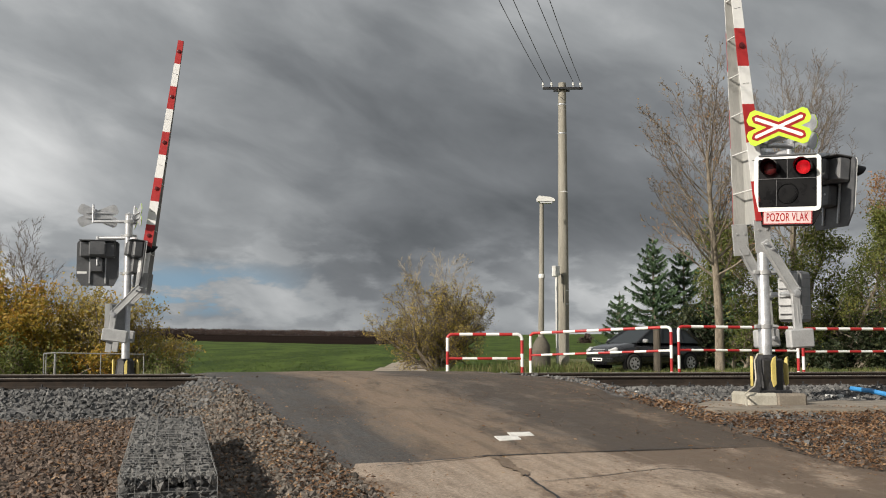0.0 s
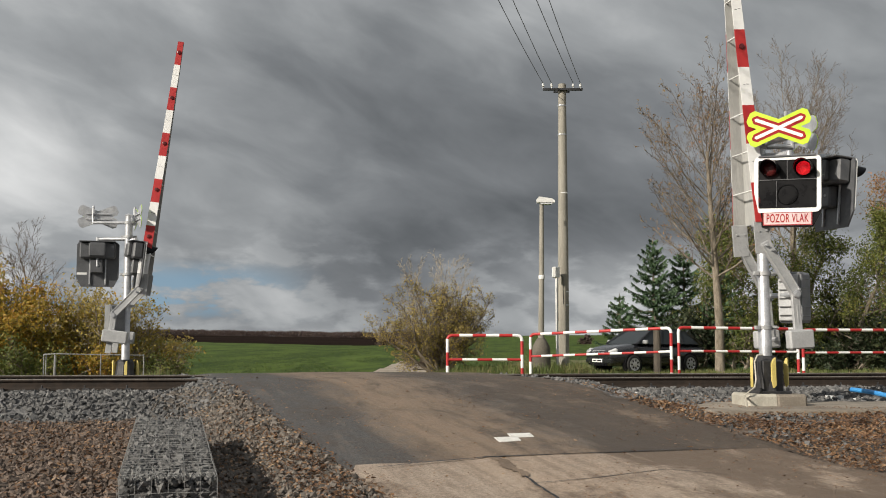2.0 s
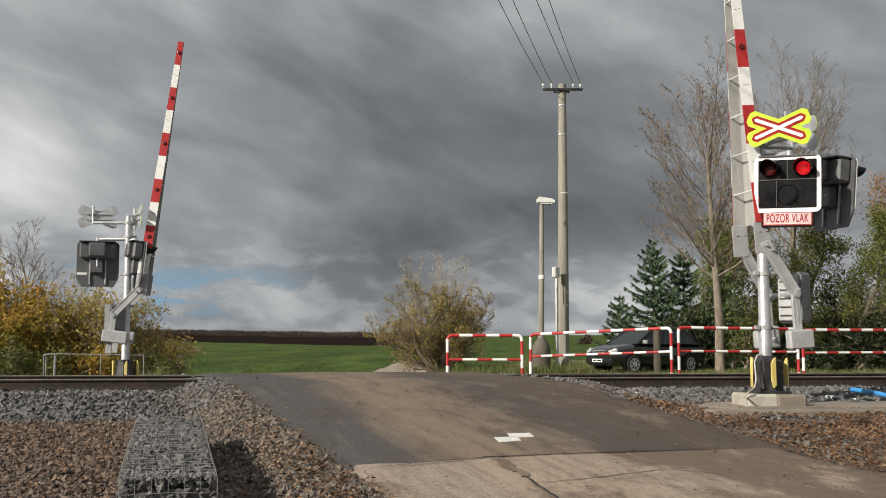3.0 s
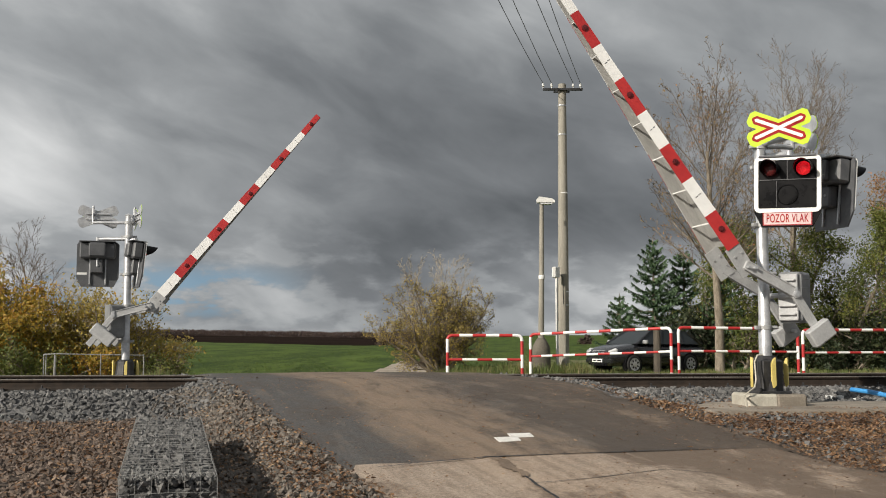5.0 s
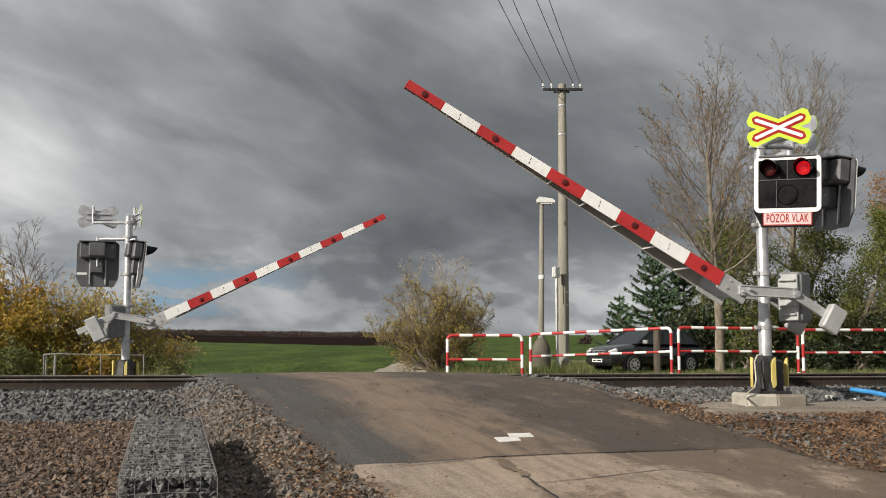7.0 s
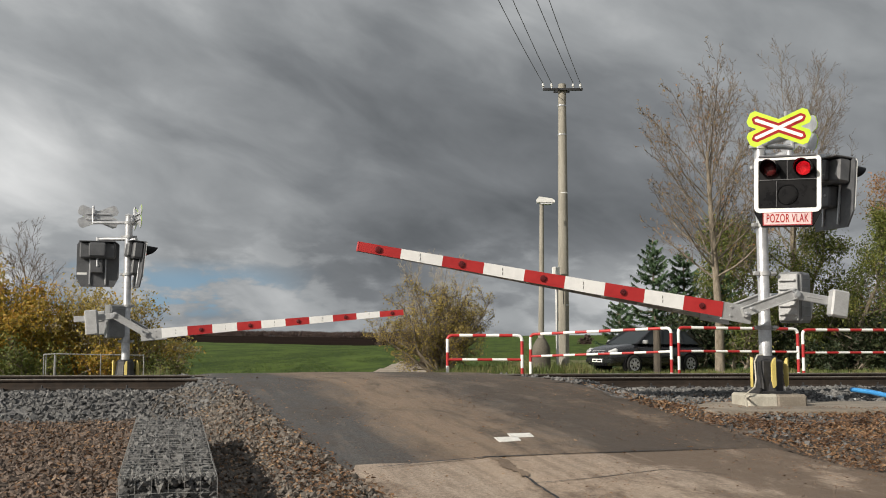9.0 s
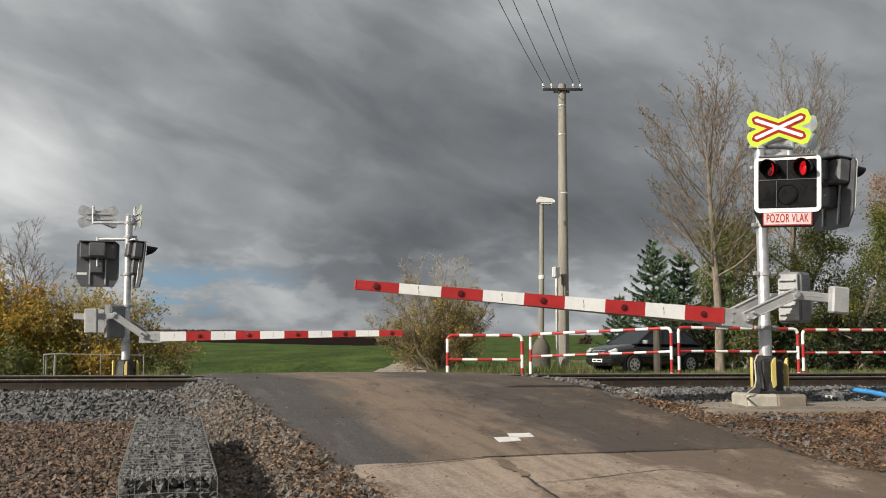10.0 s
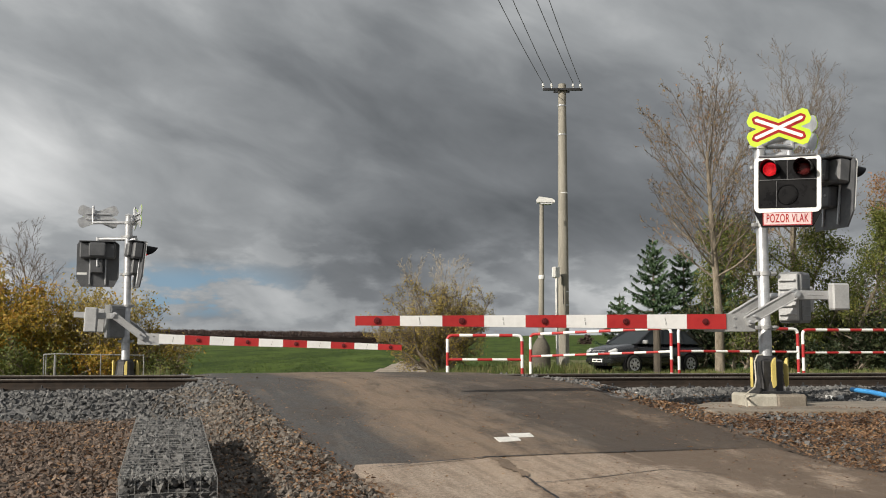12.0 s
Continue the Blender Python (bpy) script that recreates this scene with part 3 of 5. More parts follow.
def cross(parent, m):
    """A warning cross; x across, y up, z forward."""
    wid, hei, t = 0.81, 0.49, 0.115
    ang = math.atan2(hei - 0.19, wid - 0.10)
    plate = Build()
    c, s = math.cos(ang), math.sin(ang)
    L = 0.445
    hub_x, hub_y = t / s, t / c

    def arm(sx, sy):
        ux, uy, nx, ny = c * sx, s * sy, -s * sx, c * sy
        e = [(L - 0.05, t), (L, t - 0.05), (L, -t + 0.05), (L - 0.05, -t)]
        return [(ux * a + nx * b_, uy * a + ny * b_) for a, b_ in e]
    ring = arm(1, 1)[::-1] + [(0, hub_y)] + arm(-1, 1) + [(-hub_x, 0)] + arm(-1, -1)[::-1] + [(0, -hub_y)] + arm(1, -1) + [(hub_x, 0)]
    plate.prism(ring, 0.012, m)
    board = part("cross_board", plate, (LIME, GALV), parent, "fluorescent lime cross board")
    for f in board.data.polygons:
        f.material_index = 1 if (m.to_3x3().inverted() @ f.normal).z < -0.5 else 0
    for k, sg in enumerate((1, -1)):
        for mt, wd, ln, z in ((SIGNRED, 0.126, 0.78, 0.0075), (WHITE, 0.046, 0.70, 0.0105)):
            bar = Build()
            e = wd * 0.38
            o = [(-ln / 2, -wd / 2 + e), (-ln / 2 + e, -wd / 2), (ln / 2 - e, -wd / 2), (ln / 2, -wd / 2 + e), (ln / 2, wd / 2 - e), (ln / 2 - e, wd / 2), (-ln / 2 + e, wd / 2), (-ln / 2, wd / 2 - e)]
            bar.prism(o, 0.003, m @ pose(0, 0, z + 0.0012 * k, 0, 0, sg * math.degrees(ang)))
            part("cross_bar", bar, mt, board)
    stiff = Build()
    for y in (-0.06, 0.06):
        stiff.box((0.52, 0.03, 0.03), m @ pose(0, y, -0.022), 0.004)
    part("stiffener", stiff, GALV, board)


BOOM = {}
LAMPS = []


def barrier(name, base, yaw, pivot, sag, heads, crosses, label, box_side, weight, tail, lead, stripe, reach, box_at):
    """A barrier machine on a post. Local x runs towards the boom's tip, y to the driver's side."""
    root = thing(name, Matrix.Translation(base) @ pose(0, 0, 0, 0, 0, yaw), label, "level crossing barrier", "barriers of the crossing")
    inv = root.matrix_basis.inverted()
    mast = Build()
    mast.tube([(0, 0, 0.55), (0, 0, 1.1), (0, 0, 1.12), (0, 0, 3.52)], [0.081, 0.081, 0.073, 0.073], 20)
    mast.lathe([(0.076, 3.52), (0.079, 3.53), (0.05, 3.56), (0.01, 3.57)], None, 20)
    m_ob = part("mast", mast, GALV, root, "galvanised round steel mast", smooth=True)
    for z in (1.02, 1.72, 2.35, 3.10, 3.38):
        clamps = Build()
        clamps.lathe([(0.080, z - 0.03), (0.089, z - 0.025), (0.089, z + 0.025), (0.080, z + 0.03)], None, 20)
        clamps.box((0.07, 0.05, 0.05), pose(0.12, 0.03, z), 0.006).box((0.07, 0.05, 0.05), pose(-0.12, 0.03, z), 0.006)
        clamps.tube([(-0.16, 0.06, z), (-0.08, 0.06, z)], 0.014, 6)
        part("clamp", clamps, GREYPAINT, m_ob, smooth=True)
    # the cast-iron foot with its yellow guards
    foot = Build()
    foot.box((0.46, 0.46, 0.05), pose(0, 0, 0.19), 0.01)
    foot.lathe([(0.21, 0.16), (0.20, 0.30), (0.165, 0.52), (0.155, 0.62), (0.12, 0.66), (0.082, 0.66)], None, 8)
    foot.box((0.30, 0.13, 0.42), pose(0.0, 0.11, 0.40), 0.02)
    f_ob = part("foot", foot, IRON, root, "black cast-iron post foot")
    for j, (x, y, r) in enumerate(((0.03, 0.232, 0), (0.235, 0.06, 60), (-0.235, 0.08, -55), (0.05, -0.23, 180))):
        g = Build()
        g.prism([(-0.03, -0.16), (0.0, -0.19), (0.025, -0.10), (0.025, 0.10), (0.0, 0.17), (-0.03, 0.19)], 0.032, pose(x, y, 0.45, 90, 0, r))
        part("guard", g, YELLOW, f_ob, "yellow guard strip")
    for x, y in ((-0.19, 0.19), (0.19, 0.19), (-0.19, -0.19), (0.19, -0.19), (0.0, 0.20)):
        part("bolt", Build().tube([(x, y, 0.19), (x, y, 0.26)], 0.022, 6), IRON, f_ob)
    # the drive box
    bx = Build()
    px, pz = pivot[0], pivot[2]
    at = Matrix.Translation((box_at[0], -0.02, box_at[1])) @ pose(0, 0, 0, 0, 0, box_at[2])
    bx.box((0.34, 0.28, 0.66), at, 0.02)
    d_ob = part("drive_box", bx, BOXPAINT, root, "blue-grey ribbed drive box, paint darkened for its shaded side")
    lid = Build()
    lid.box((0.28, 0.02, 0.60), at @ pose(0, box_side * 0.148, 0), 0.006)
    for z in (-0.20, -0.10, 0.0, 0.10, 0.20):
        lid.box((0.24, 0.012, 0.012), at @ pose(0, box_side * 0.160, z * 1.2), 0.003)
    part("ribbed_cover", lid, BOXPAINT, d_ob)
    ear = Build()
    ear.box((0.04, 0.26, 0.60), at @ pose(0.19, 0, 0), 0.008)
    for z in (-0.35, -0.24, -0.13, -0.02, 0.09):
        ear.box((0.05, 0.22, 0.02), at @ pose(0.225, 0, z + 0.13), 0.004)
    part("hinge_plate", ear, GREYPAINT, d_ob)
    axle = Build()
    axle.tube([(px, -0.40, pz), (px, 0.40, pz)], 0.035, 12)
    part("axle", axle, GALV, d_ob, smooth=True)
    # the boom with its arms and weights, turning about the axle
    hinge = new("boom")
    hinge.parent = root
    hinge.matrix_basis = pose(px, 0, pz)
    hinge["label"] = "red and white striped boom"
    BOOM["near" if yaw > 90 else "far"] = (hinge, Matrix.Translation((px, 0, pz)))
    drop = sag
    for side in (-1, 1):
        y = 0.34 * side
        arm = Build()
        a, b_ = Vector((0.02, y, 0.0)), Vector((reach - 0.305, y - 0.04 * side, -drop + 0.02))
        d = (b_ - a).normalized()
        mm = Matrix.Translation((a + b_) / 2) @ pose(0, 0, 0, 0, math.degrees(math.atan2(-d.z, d.x)), math.degrees(math.atan2(d.y, d.x)))
        arm.box(((b_ - a).length + 0.10, 0.045, 0.115), mm, 0.008)
        arm.box(((b_ - a).length + 0.06, 0.07, 0.016), mm @ pose(0, 0, 0.058), 0.004).box(((b_ - a).length + 0.06, 0.07, 0.016), mm @ pose(0, 0, -0.058), 0.004)
        ar = part("arm", arm, GREYPAINT, hinge, "grey steel lever arm")
        rear = Build()
        rear.box((tail, 0.045, 0.115), pose(-tail / 2, y, -0.01), 0.008)
        rear.box((0.24, 0.052, 0.022), pose(-0.26, y, -0.005), 0.004)
        part("lever", rear, GREYPAINT, ar)
        wt = Build()
        wt.box((0.24, 0.13, 0.48 if lead else 0.34), pose(weight, y + 0.06 * side, -0.10 if lead else -0.03), 0.02)
        wp = part("counterweight", wt, GREYPAINT, hinge, "grey counterweight block")
        part("bolt", Build().tube([(weight, y - 0.11, 0.02), (weight, y + 0.11, 0.02)], 0.026, 8), GALV, wp)
        for bx_, bz, br_ in ((0.0, 0.0, 0.05), (0.06, 0.035, 0.018), (reach - 0.365, -drop + 0.07, 0.018), (reach - 0.305, -drop, 0.018)):
            part("bolt", Build().tube([(bx_, y - 0.045, bz), (bx_, y + 0.045, bz)], br_, 8), GALV, ar)
        sh = Build()
        sh.box((0.42, 0.012, 0.225), pose(reach - 0.195, 0.28 * side, -drop - 0.012), 0.004)
        for z in (-0.06, 0.05):
            sh.tube([(reach - 0.115, 0.28 * side - 0.02, -drop + z), (reach - 0.115, 0.28 * side + 0.02, -drop + z)], 0.014, 6)
        part("end_plate", sh, GREYPAINT, hinge)
    # the tapered trough: two striped side plates, a top, ribs between
    x0, n_ = reach, 9
    cuts = [x0 + stripe * i for i in range(n_ + 1)]
    if lead:
        cuts, n_ = [x0] + [x0 + lead + stripe * i for i in range(n_ + 1)], 10
    x1 = cuts[-1]

    def half(x):
        f = (x - x0) / (x1 - x0)
        return 0.255 * (1 - f) ** 1.5 + 0.040, 0.095 - 0.039 * f
    for i in range(n_):
        a, b_ = cuts[i], cuts[i + 1]
        red = (n_ - 1 - i) % 2 == 0
        (ya, ha), (yb, hb) = half(a), half(b_)
        for side in (-1, 1):
            pl = Build()
            t = 0.010 * side
            up = -drop
            vs = [(a, ya * side, up - ha), (b_, yb * side, up - hb), (b_, yb * side, up + hb), (a, ya * side, up + ha)]
            vs += [(x, y - t, z) for x, y, z in vs]
            fs = [(0, 1, 2, 3), (7, 6, 5, 4), (0, 4, 5, 1), (1, 5, 6, 2), (2, 6, 7, 3), (3, 7, 4, 0)]
            for q, f in enumerate(fs):
                pl.add(vs, [f if side < 0 else f[::-1]], 1 if q == 1 else 0)
            p_ob = part("stripe_plate", pl, (RED if red else WHITE, ALUMINIUM), hinge)
            if red:
                rf = Build()
                yc = (ya + yb) / 2 + 0.004
                sl = math.degrees(math.atan2(yb - ya, b_ - a)) * side
                rf.lathe([(0.040, 0.0), (0.040, 0.010), (0.032, 0.014), (0.01, 0.015)], pose((a + b_) / 2 + 0.02, yc * side, up, -90 * side, 0, 0), 18)
                part("reflector", rf, DARKRED, p_ob, "dark round reflector", smooth=True)
            else:
                sc = Build()
                for q in (-0.016, 0.016):
                    sc.box((0.005, 0.004, 0.036), pose((a + b_) / 2 + 0.02 + q * 0.3, ((ya + yb) / 2 + 0.002) * side, up + q * 1.6), 0.001)
                part("stencil_mark", sc, IRON, p_ob)
    top = Build()
    for i in range(n_):
        a, b_ = cuts[i], cuts[i + 1]
        red = (n_ - 1 - i) % 2 == 0
        (ya, ha), (yb, hb) = half(a), half(b_)
        up = -drop
        vs = [(a, -ya + 0.011, up + ha - 0.012), (b_, -yb + 0.011, up + hb - 0.012), (b_, yb - 0.011, up + hb - 0.012), (a, ya - 0.011, up + ha - 0.012)]
        vs += [(x, y, z + 0.010) for x, y, z in vs]
        top.add(vs, [(3, 2, 1, 0), (4, 5, 6, 7), (0, 1, 5, 4), (1, 2, 6, 5), (2, 3, 7, 6), (3, 0, 4, 7)])
    part("top_plate", top, ALUMINIUM, hinge, "dull aluminium web of the boom")
    for i in range(1, n_):
        a = cuts[i] - 0.1
        ya, ha = half(a)
        rb = Build()
        rb.box((0.014, ya * 2 - 0.024, 0.028), pose(a, 0, -drop - ha + 0.022), 0.003)
        part("rib", rb, WHITE, hinge)
    cap = Build()
    ya, ha = half(x1)
    cap.box((0.012, ya * 2 + 0.004, ha * 2 + 0.004), pose(x1 + 0.007, 0, -drop), 0.002)
    part("tip_cap", cap, RED, hinge)
    # signal heads and crosses on their brackets
    for i, (at, normal, roll, letter) in enumerate(heads):
        f = (inv.to_3x3() @ Vector(normal)).normalized()
        x = Vector((0, 0, 1)).cross(f).normalized()
        y = f.cross(x)
        m = Matrix.Translation(inv @ Vector(at)) @ Matrix((x, y, f)).transposed().to_4x4() @ pose(0, 0, 0, 0, 0, roll)
        m = m @ Matrix.Scale(0.94, 4)
        head(root, m, letter, True, LAMPS, name + str(i))
        br = Build()
        c = m @ Vector((0, 0.40, -0.14))
        br.tube([(0, 0, c.z + 0.03), (c.x * 0.5, c.y * 0.5, c.z + 0.03), (c.x, c.y, c.z + 0.03)], 0.038, 10)
        br.tube([(c.x, c.y, c.z + 0.06), (c.x, c.y, c.z - 0.12)], 0.045, 10)
        w = m @ Vector((-0.02, -0.12, -0.16))
        br.tube([(c.x, c.y, c.z - 0.5), ((c.x + w.x) / 2, (c.y + w.y) / 2, w.z - 0.02), w], 0.02, 8)
        br.tube([(c.x, c.y, c.z + 0.03), (c.x, c.y, c.z - 0.52)], 0.026, 8)
        part("bracket", br, GALV, root, smooth=True)
    for at, normal, roll in crosses:
        f = (inv.to_3x3() @ Vector(normal)).normalized()
        x = Vector((0, 0, 1)).cross(f).normalized()
        m = Matrix.Translation(inv @ Vector(at)) @ Matrix((x, f.cross(x), f)).transposed().to_4x4() @ pose(0, 0, 0, 0, 0, roll)
        m = m @ Matrix.Scale(0.90, 4)
        cross(root, m)
        br = Build()
        c = m @ Vector((0.10, -0.14, -0.05))
        br.tube([(0, 0, c.z), (c.x, c.y, c.z)], 0.034, 10)
        br.tube([(c.x, c.y, c.z - 0.03), (c.x, c.y, c.z + 0.34)], 0.022, 8)
        part("bracket", br, GALV, root, smooth=True)
    return root


barrier("barrier", (4.16, 12.90, -0.29), 180 + 12, (-0.25, 0, 1.44), 0.35,
        [((4.345, 12.42, 2.53), (-0.47, -0.88, -0.04), -2.0, True), ((5.16, 13.0, 2.56), (0.95, 0.28, -0.10), 0, False)],
        [((4.255, 12.42, 3.25), (-0.40, -0.92, 0.0), -1.0), ((4.70, 12.95, 3.24), (0.96, 0.28, 0), 0)],
        "grey barrier post with striped boom, red warning lights and cross", 1, -0.57, 0.57, 0.0, 0.5115, 0.945, (-0.45, 1.41, 36))
barrier("barrier", (-6.29, 19.80, -0.49), 8, (-0.19, 0, 1.52), 0.42,
        [((-6.94, 19.95, 2.16), (-0.25, 0.97, 0.0), 0, False), ((-6.06, 19.80, 2.13), (0.88, 0.48, -0.10), 0, False)],
        [((-6.93, 19.85, 3.02), (-0.25, 0.97, 0), 0), ((-6.12, 19.8, 3.0), (0.88, 0.48, 0), 0)],
        "grey barrier post seen from behind with striped boom and signal heads", -1, -0.40, 0.74, 0.49, 0.479, 0.885, (-0.21, 1.41, 30))


# ---- loose stones, leaves and grass ----
def rock_shapes(rnd, count):
    """Crushed stones: hulls of uneven blocks with a corner struck off."""
    shapes = []
    while len(shapes) < count:
        bm = bmesh.new()
        cut = rnd.randrange(8)
        for q in range(8):
            sx, sy, sz = (1 if q & 1 else -1), (1 if q & 2 else -1), (1 if q & 4 else -1)
            near = 0.25 if q == cut else 1.0
            bm.verts.new((sx * rnd.uniform(0.55, 1.25) * near, sy * rnd.uniform(0.45, 1.0) * near, sz * rnd.uniform(0.35, 0.80)))
        bmesh.ops.convex_hull(bm, input=list(bm.verts))
        bmesh.ops.delete(bm, geom=[v for v in bm.verts if not v.link_faces], context="VERTS")
        bmesh.ops.triangulate(bm, faces=list(bm.faces))
        bm.verts.index_update()
        pts = np.array([v.co[:] for v in bm.verts])
        faces = np.array([[v.index for v in f.verts] for f in bm.faces])
        bm.free()
        size = rnd.uniform(0.72, 1.0)
        shapes.append((pts * size, faces))
    return shapes


ROCKS = rock_shapes(random.Random(11), 40)


def bulk(name, verts, faces, material):
    me = bpy.data.meshes.new(name)
    verts, faces = np.concatenate(verts), np.concatenate(faces)
    k = faces.shape[1]
    me.vertices.add(len(verts)), me.loops.add(faces.size), me.polygons.add(len(faces))
    me.vertices.foreach_set("co", verts.astype(np.float32).ravel())
    me.loops.foreach_set("vertex_index", faces.astype(np.int32).ravel())
    me.polygons.foreach_set("loop_start", np.arange(0, faces.size, k, dtype=np.int32))
    me.materials.append(material)
    me.update(calc_edges=True)
    me.validate()
    me.shade_flat()
    return me


def stones(name, spots, material, label, category="gravel", rnd=None, parent=None):
    """spots: (x, y, z, size)."""
    rnd = rnd or random.Random(5)
    vs, fs, o = [], [], 0
    for x, y, z, s in spots:
        shape, faces = ROCKS[rnd.randrange(len(ROCKS))]
        r = np.array(Euler((rnd.uniform(-0.9, 0.9), rnd.uniform(-0.9, 0.9), rnd.uniform(0, 6.3))).to_matrix())
        vs.append(shape @ r.T * s + np.array((x, y, z)))
        fs.append(faces + o)
        o += len(shape)
    ob = new(name, bulk(name, vs, fs, material))
    ob.parent = parent
    return tagged(ob, label, "" if parent else category, kind="stuff")


def scatter(rnd, x0, x1, y0, y1, count, test):
    got = []
    for _ in range(count):
        x, y = rnd.uniform(x0, x1), rnd.uniform(y0, y1)
        if test(x, y, rnd):
            got.append((x, y))
    return got


BANKSTONE = mat("dusty_stone", (0.032, 0.028, 0.024), (0.245, 0.213, 0.182), 14.0, 0.88, bump=0.5, fine=70, island=0.7)


def ballast():
    rnd = random.Random(21)

    def shoulder(x, y, r):
        q = y - SKEW * x
        on = x < road_left(y) - 0.02 or x > road_right(y) + 0.02
        return on and 12.75 + 0.25 * noise.noise((x, y, 0)) < q < 14.95 and not (x > 3.2 and q < 13.35)
    a = scatter(rnd, -9.5, 9.5, 10.5, 16.2, 26000, shoulder) + scatter(rnd, 1.5, 9.5, 12.8, 16.2, 7000, shoulder)

    def between(x, y, r):
        q = y - SKEW * x
        return (15.2 < q < 16.5 or 16.7 < q < 17.6) and (x < road_left(y) - 0.1 or x > road_right(y) + 0.1)
    a += scatter(rnd, -9.5, 10, 13.5, 18.5, 6000, between)
    stones("ballast", [(x, y, ground_z(x, y) + rnd.uniform(-0.005, 0.03), rnd.uniform(0.022, 0.044)) for x, y in a], STONE,
           "grey crushed-stone ballast along the track", rnd=rnd)

    def edge(x, y, r):
        d = road_left(y) - x
        return -0.03 < d < 1.25 and x > -2.9 - 0.27 * (y - 9.8) and r.random() < 0.25 + 0.75 * ease(1.3, 0.2, d)
    b = scatter(rnd, -4.2, 0.4, 6.2, 14.0, 30000, edge)
    stones("gravel_bank", [(x, y, ground_z(x, y) + rnd.uniform(-0.005, 0.025), rnd.uniform(0.013, 0.034)) for x, y in b], BANKSTONE,
           "grey gravel bank beside the road edge", rnd=rnd)

    def brown(x, y, r):
        return y - SKEW * x < 13.0 and x < -1.5 - 0.27 * (y - 6.4) and r.random() < 0.85
    c = scatter(rnd, -6.8, -1.4, 5.6, 12.9, 27000, brown)
    stones("rubble", [(x, y, ground_z(x, y) + rnd.uniform(-0.01, 0.02), rnd.uniform(0.012, 0.032)) for x, y in c], BROWNSTONE,
           "brown earthy rubble on the embankment", rnd=rnd)

    def front(x, y, r):
        q = y - SKEW * x
        return x > road_right(y) + 0.05 and 9.0 < y and q < 11.9 and r.random() < 0.8
    d = scatter(rnd, 2.3, 7.2, 8.6, 12.6, 2400, front)
    stones("gravel_verge", [(x, y, ground_z(x, y) + rnd.uniform(-0.01, 0.02), rnd.uniform(0.012, 0.036)) for x, y in d], STONE,
           "grey gravel verge strewn with leaves", rnd=rnd)


def litter(name, spots, size, material, label, category, flat=0.5, seed=4):
    """Curled leaves lying about: two triangles each, bent along the midrib."""
    rnd = random.Random(seed)
    vs, fs, o = [], [], 0
    for x, y, z in spots:
        s = rnd.uniform(0.6, 1.25) * size
        r = np.array(Euler((rnd.uniform(-flat, flat), rnd.uniform(-flat, flat), rnd.uniform(0, 6.3))).to_matrix())
        c = rnd.uniform(-0.1, 0.5) * s
        leaf = np.array([(-s, 0, 0), (0, -0.55 * s, c), (s, 0, 0.1 * s), (0, 0.55 * s, c)])
        vs.append(leaf @ r.T + np.array((x, y, z)))
        fs.append(np.array([(0, 1, 2), (0, 2, 3)]) + o)
        o += 4
    return tagged(new(name, bulk(name, vs, fs, material)), label, category, kind="stuff")


def fallen_leaves():
    rnd = random.Random(31)

    def right(x, y, r):
        d = x - road_right(y)
        q = y - SKEW * x
        k = ease(-0.35, 0.15, d) * (0.25 + 0.75 * ease(0.28, 0.52, noise.noise((x * 1.1, y * 1.1, 3)) * 0.5 + 0.5))
        return q < 13.8 and r.random() < k * (1.0 if q < 12.2 else 0.35 * ease(3.2, 0.8, d))
    a = scatter(rnd, 1.6, 7.5, 8.3, 14.4, 44000, right)

    def left(x, y, r):
        d = road_left(y) - x
        k = 0.16 + 0.8 * math.exp(-((d - 0.30) / 0.32) ** 2) * ease(12.0, 8.5, y)
        return -0.25 < d < 1.6 and r.random() < k
    a += scatter(rnd, -3.5, 0.5, 6.0, 13.5, 30000, left)

    def bank(x, y, r):
        return y - SKEW * x < 12.7 and x < -1.6 - 0.27 * (y - 6.4) and r.random() < 0.75
    a += scatter(rnd, -6.8, -1.4, 5.6, 12.5, 9000, bank)
    a = [(x, y, ground_z(x, y) + rnd.uniform(0.018, 0.055)) for x, y in a]
    litter("fallen_leaves", a, 0.021, DRYLEAF, "dry brown fallen leaves along the road edges", "leaves", 0.6)

    def on_road(x, y, r):
        inside = min(x - road_left(y), road_right(y) - x)
        return inside > 0 and r.random() < 0.10 + 0.9 * ease(0.45, 0.0, inside) + 0.5 * ease(1.7, 0.3, road_right(y) - x) * ease(14, 10, y)
    b = [(x, y, road_z(x, y) + 0.032) for x, y in scatter(rnd, -3.5, 4.5, 6.6, 14.5, 2100, on_road)]
    def crumb(x, y, r):
        inside = min(x - road_left(y), road_right(y) - x)
        k = 0.10 + 0.9 * ease(0.50, 0.66, noise.noise((x * 1.3, y * 0.8, 8)) * 0.5 + 0.5) + 0.7 * ease(1.6, 0.2, road_right(y) - x)
        return inside > 0 and r.random() < k * 0.7
    c = [(x, y, road_z(x, y) + 0.028) for x, y in scatter(rnd, -3.5, 4.5, 6.6, 14.5, 15000, crumb)]
    litter("road_crumbs", c, 0.013, DRYLEAF, "crumbs of leaf and earth trodden into the road", "dirt", 0.2, 10)
    litter("road_leaves", b, 0.024, DRYLEAF, "scattered dry leaves and bits lying on the road", "leaves", 0.25, 9)


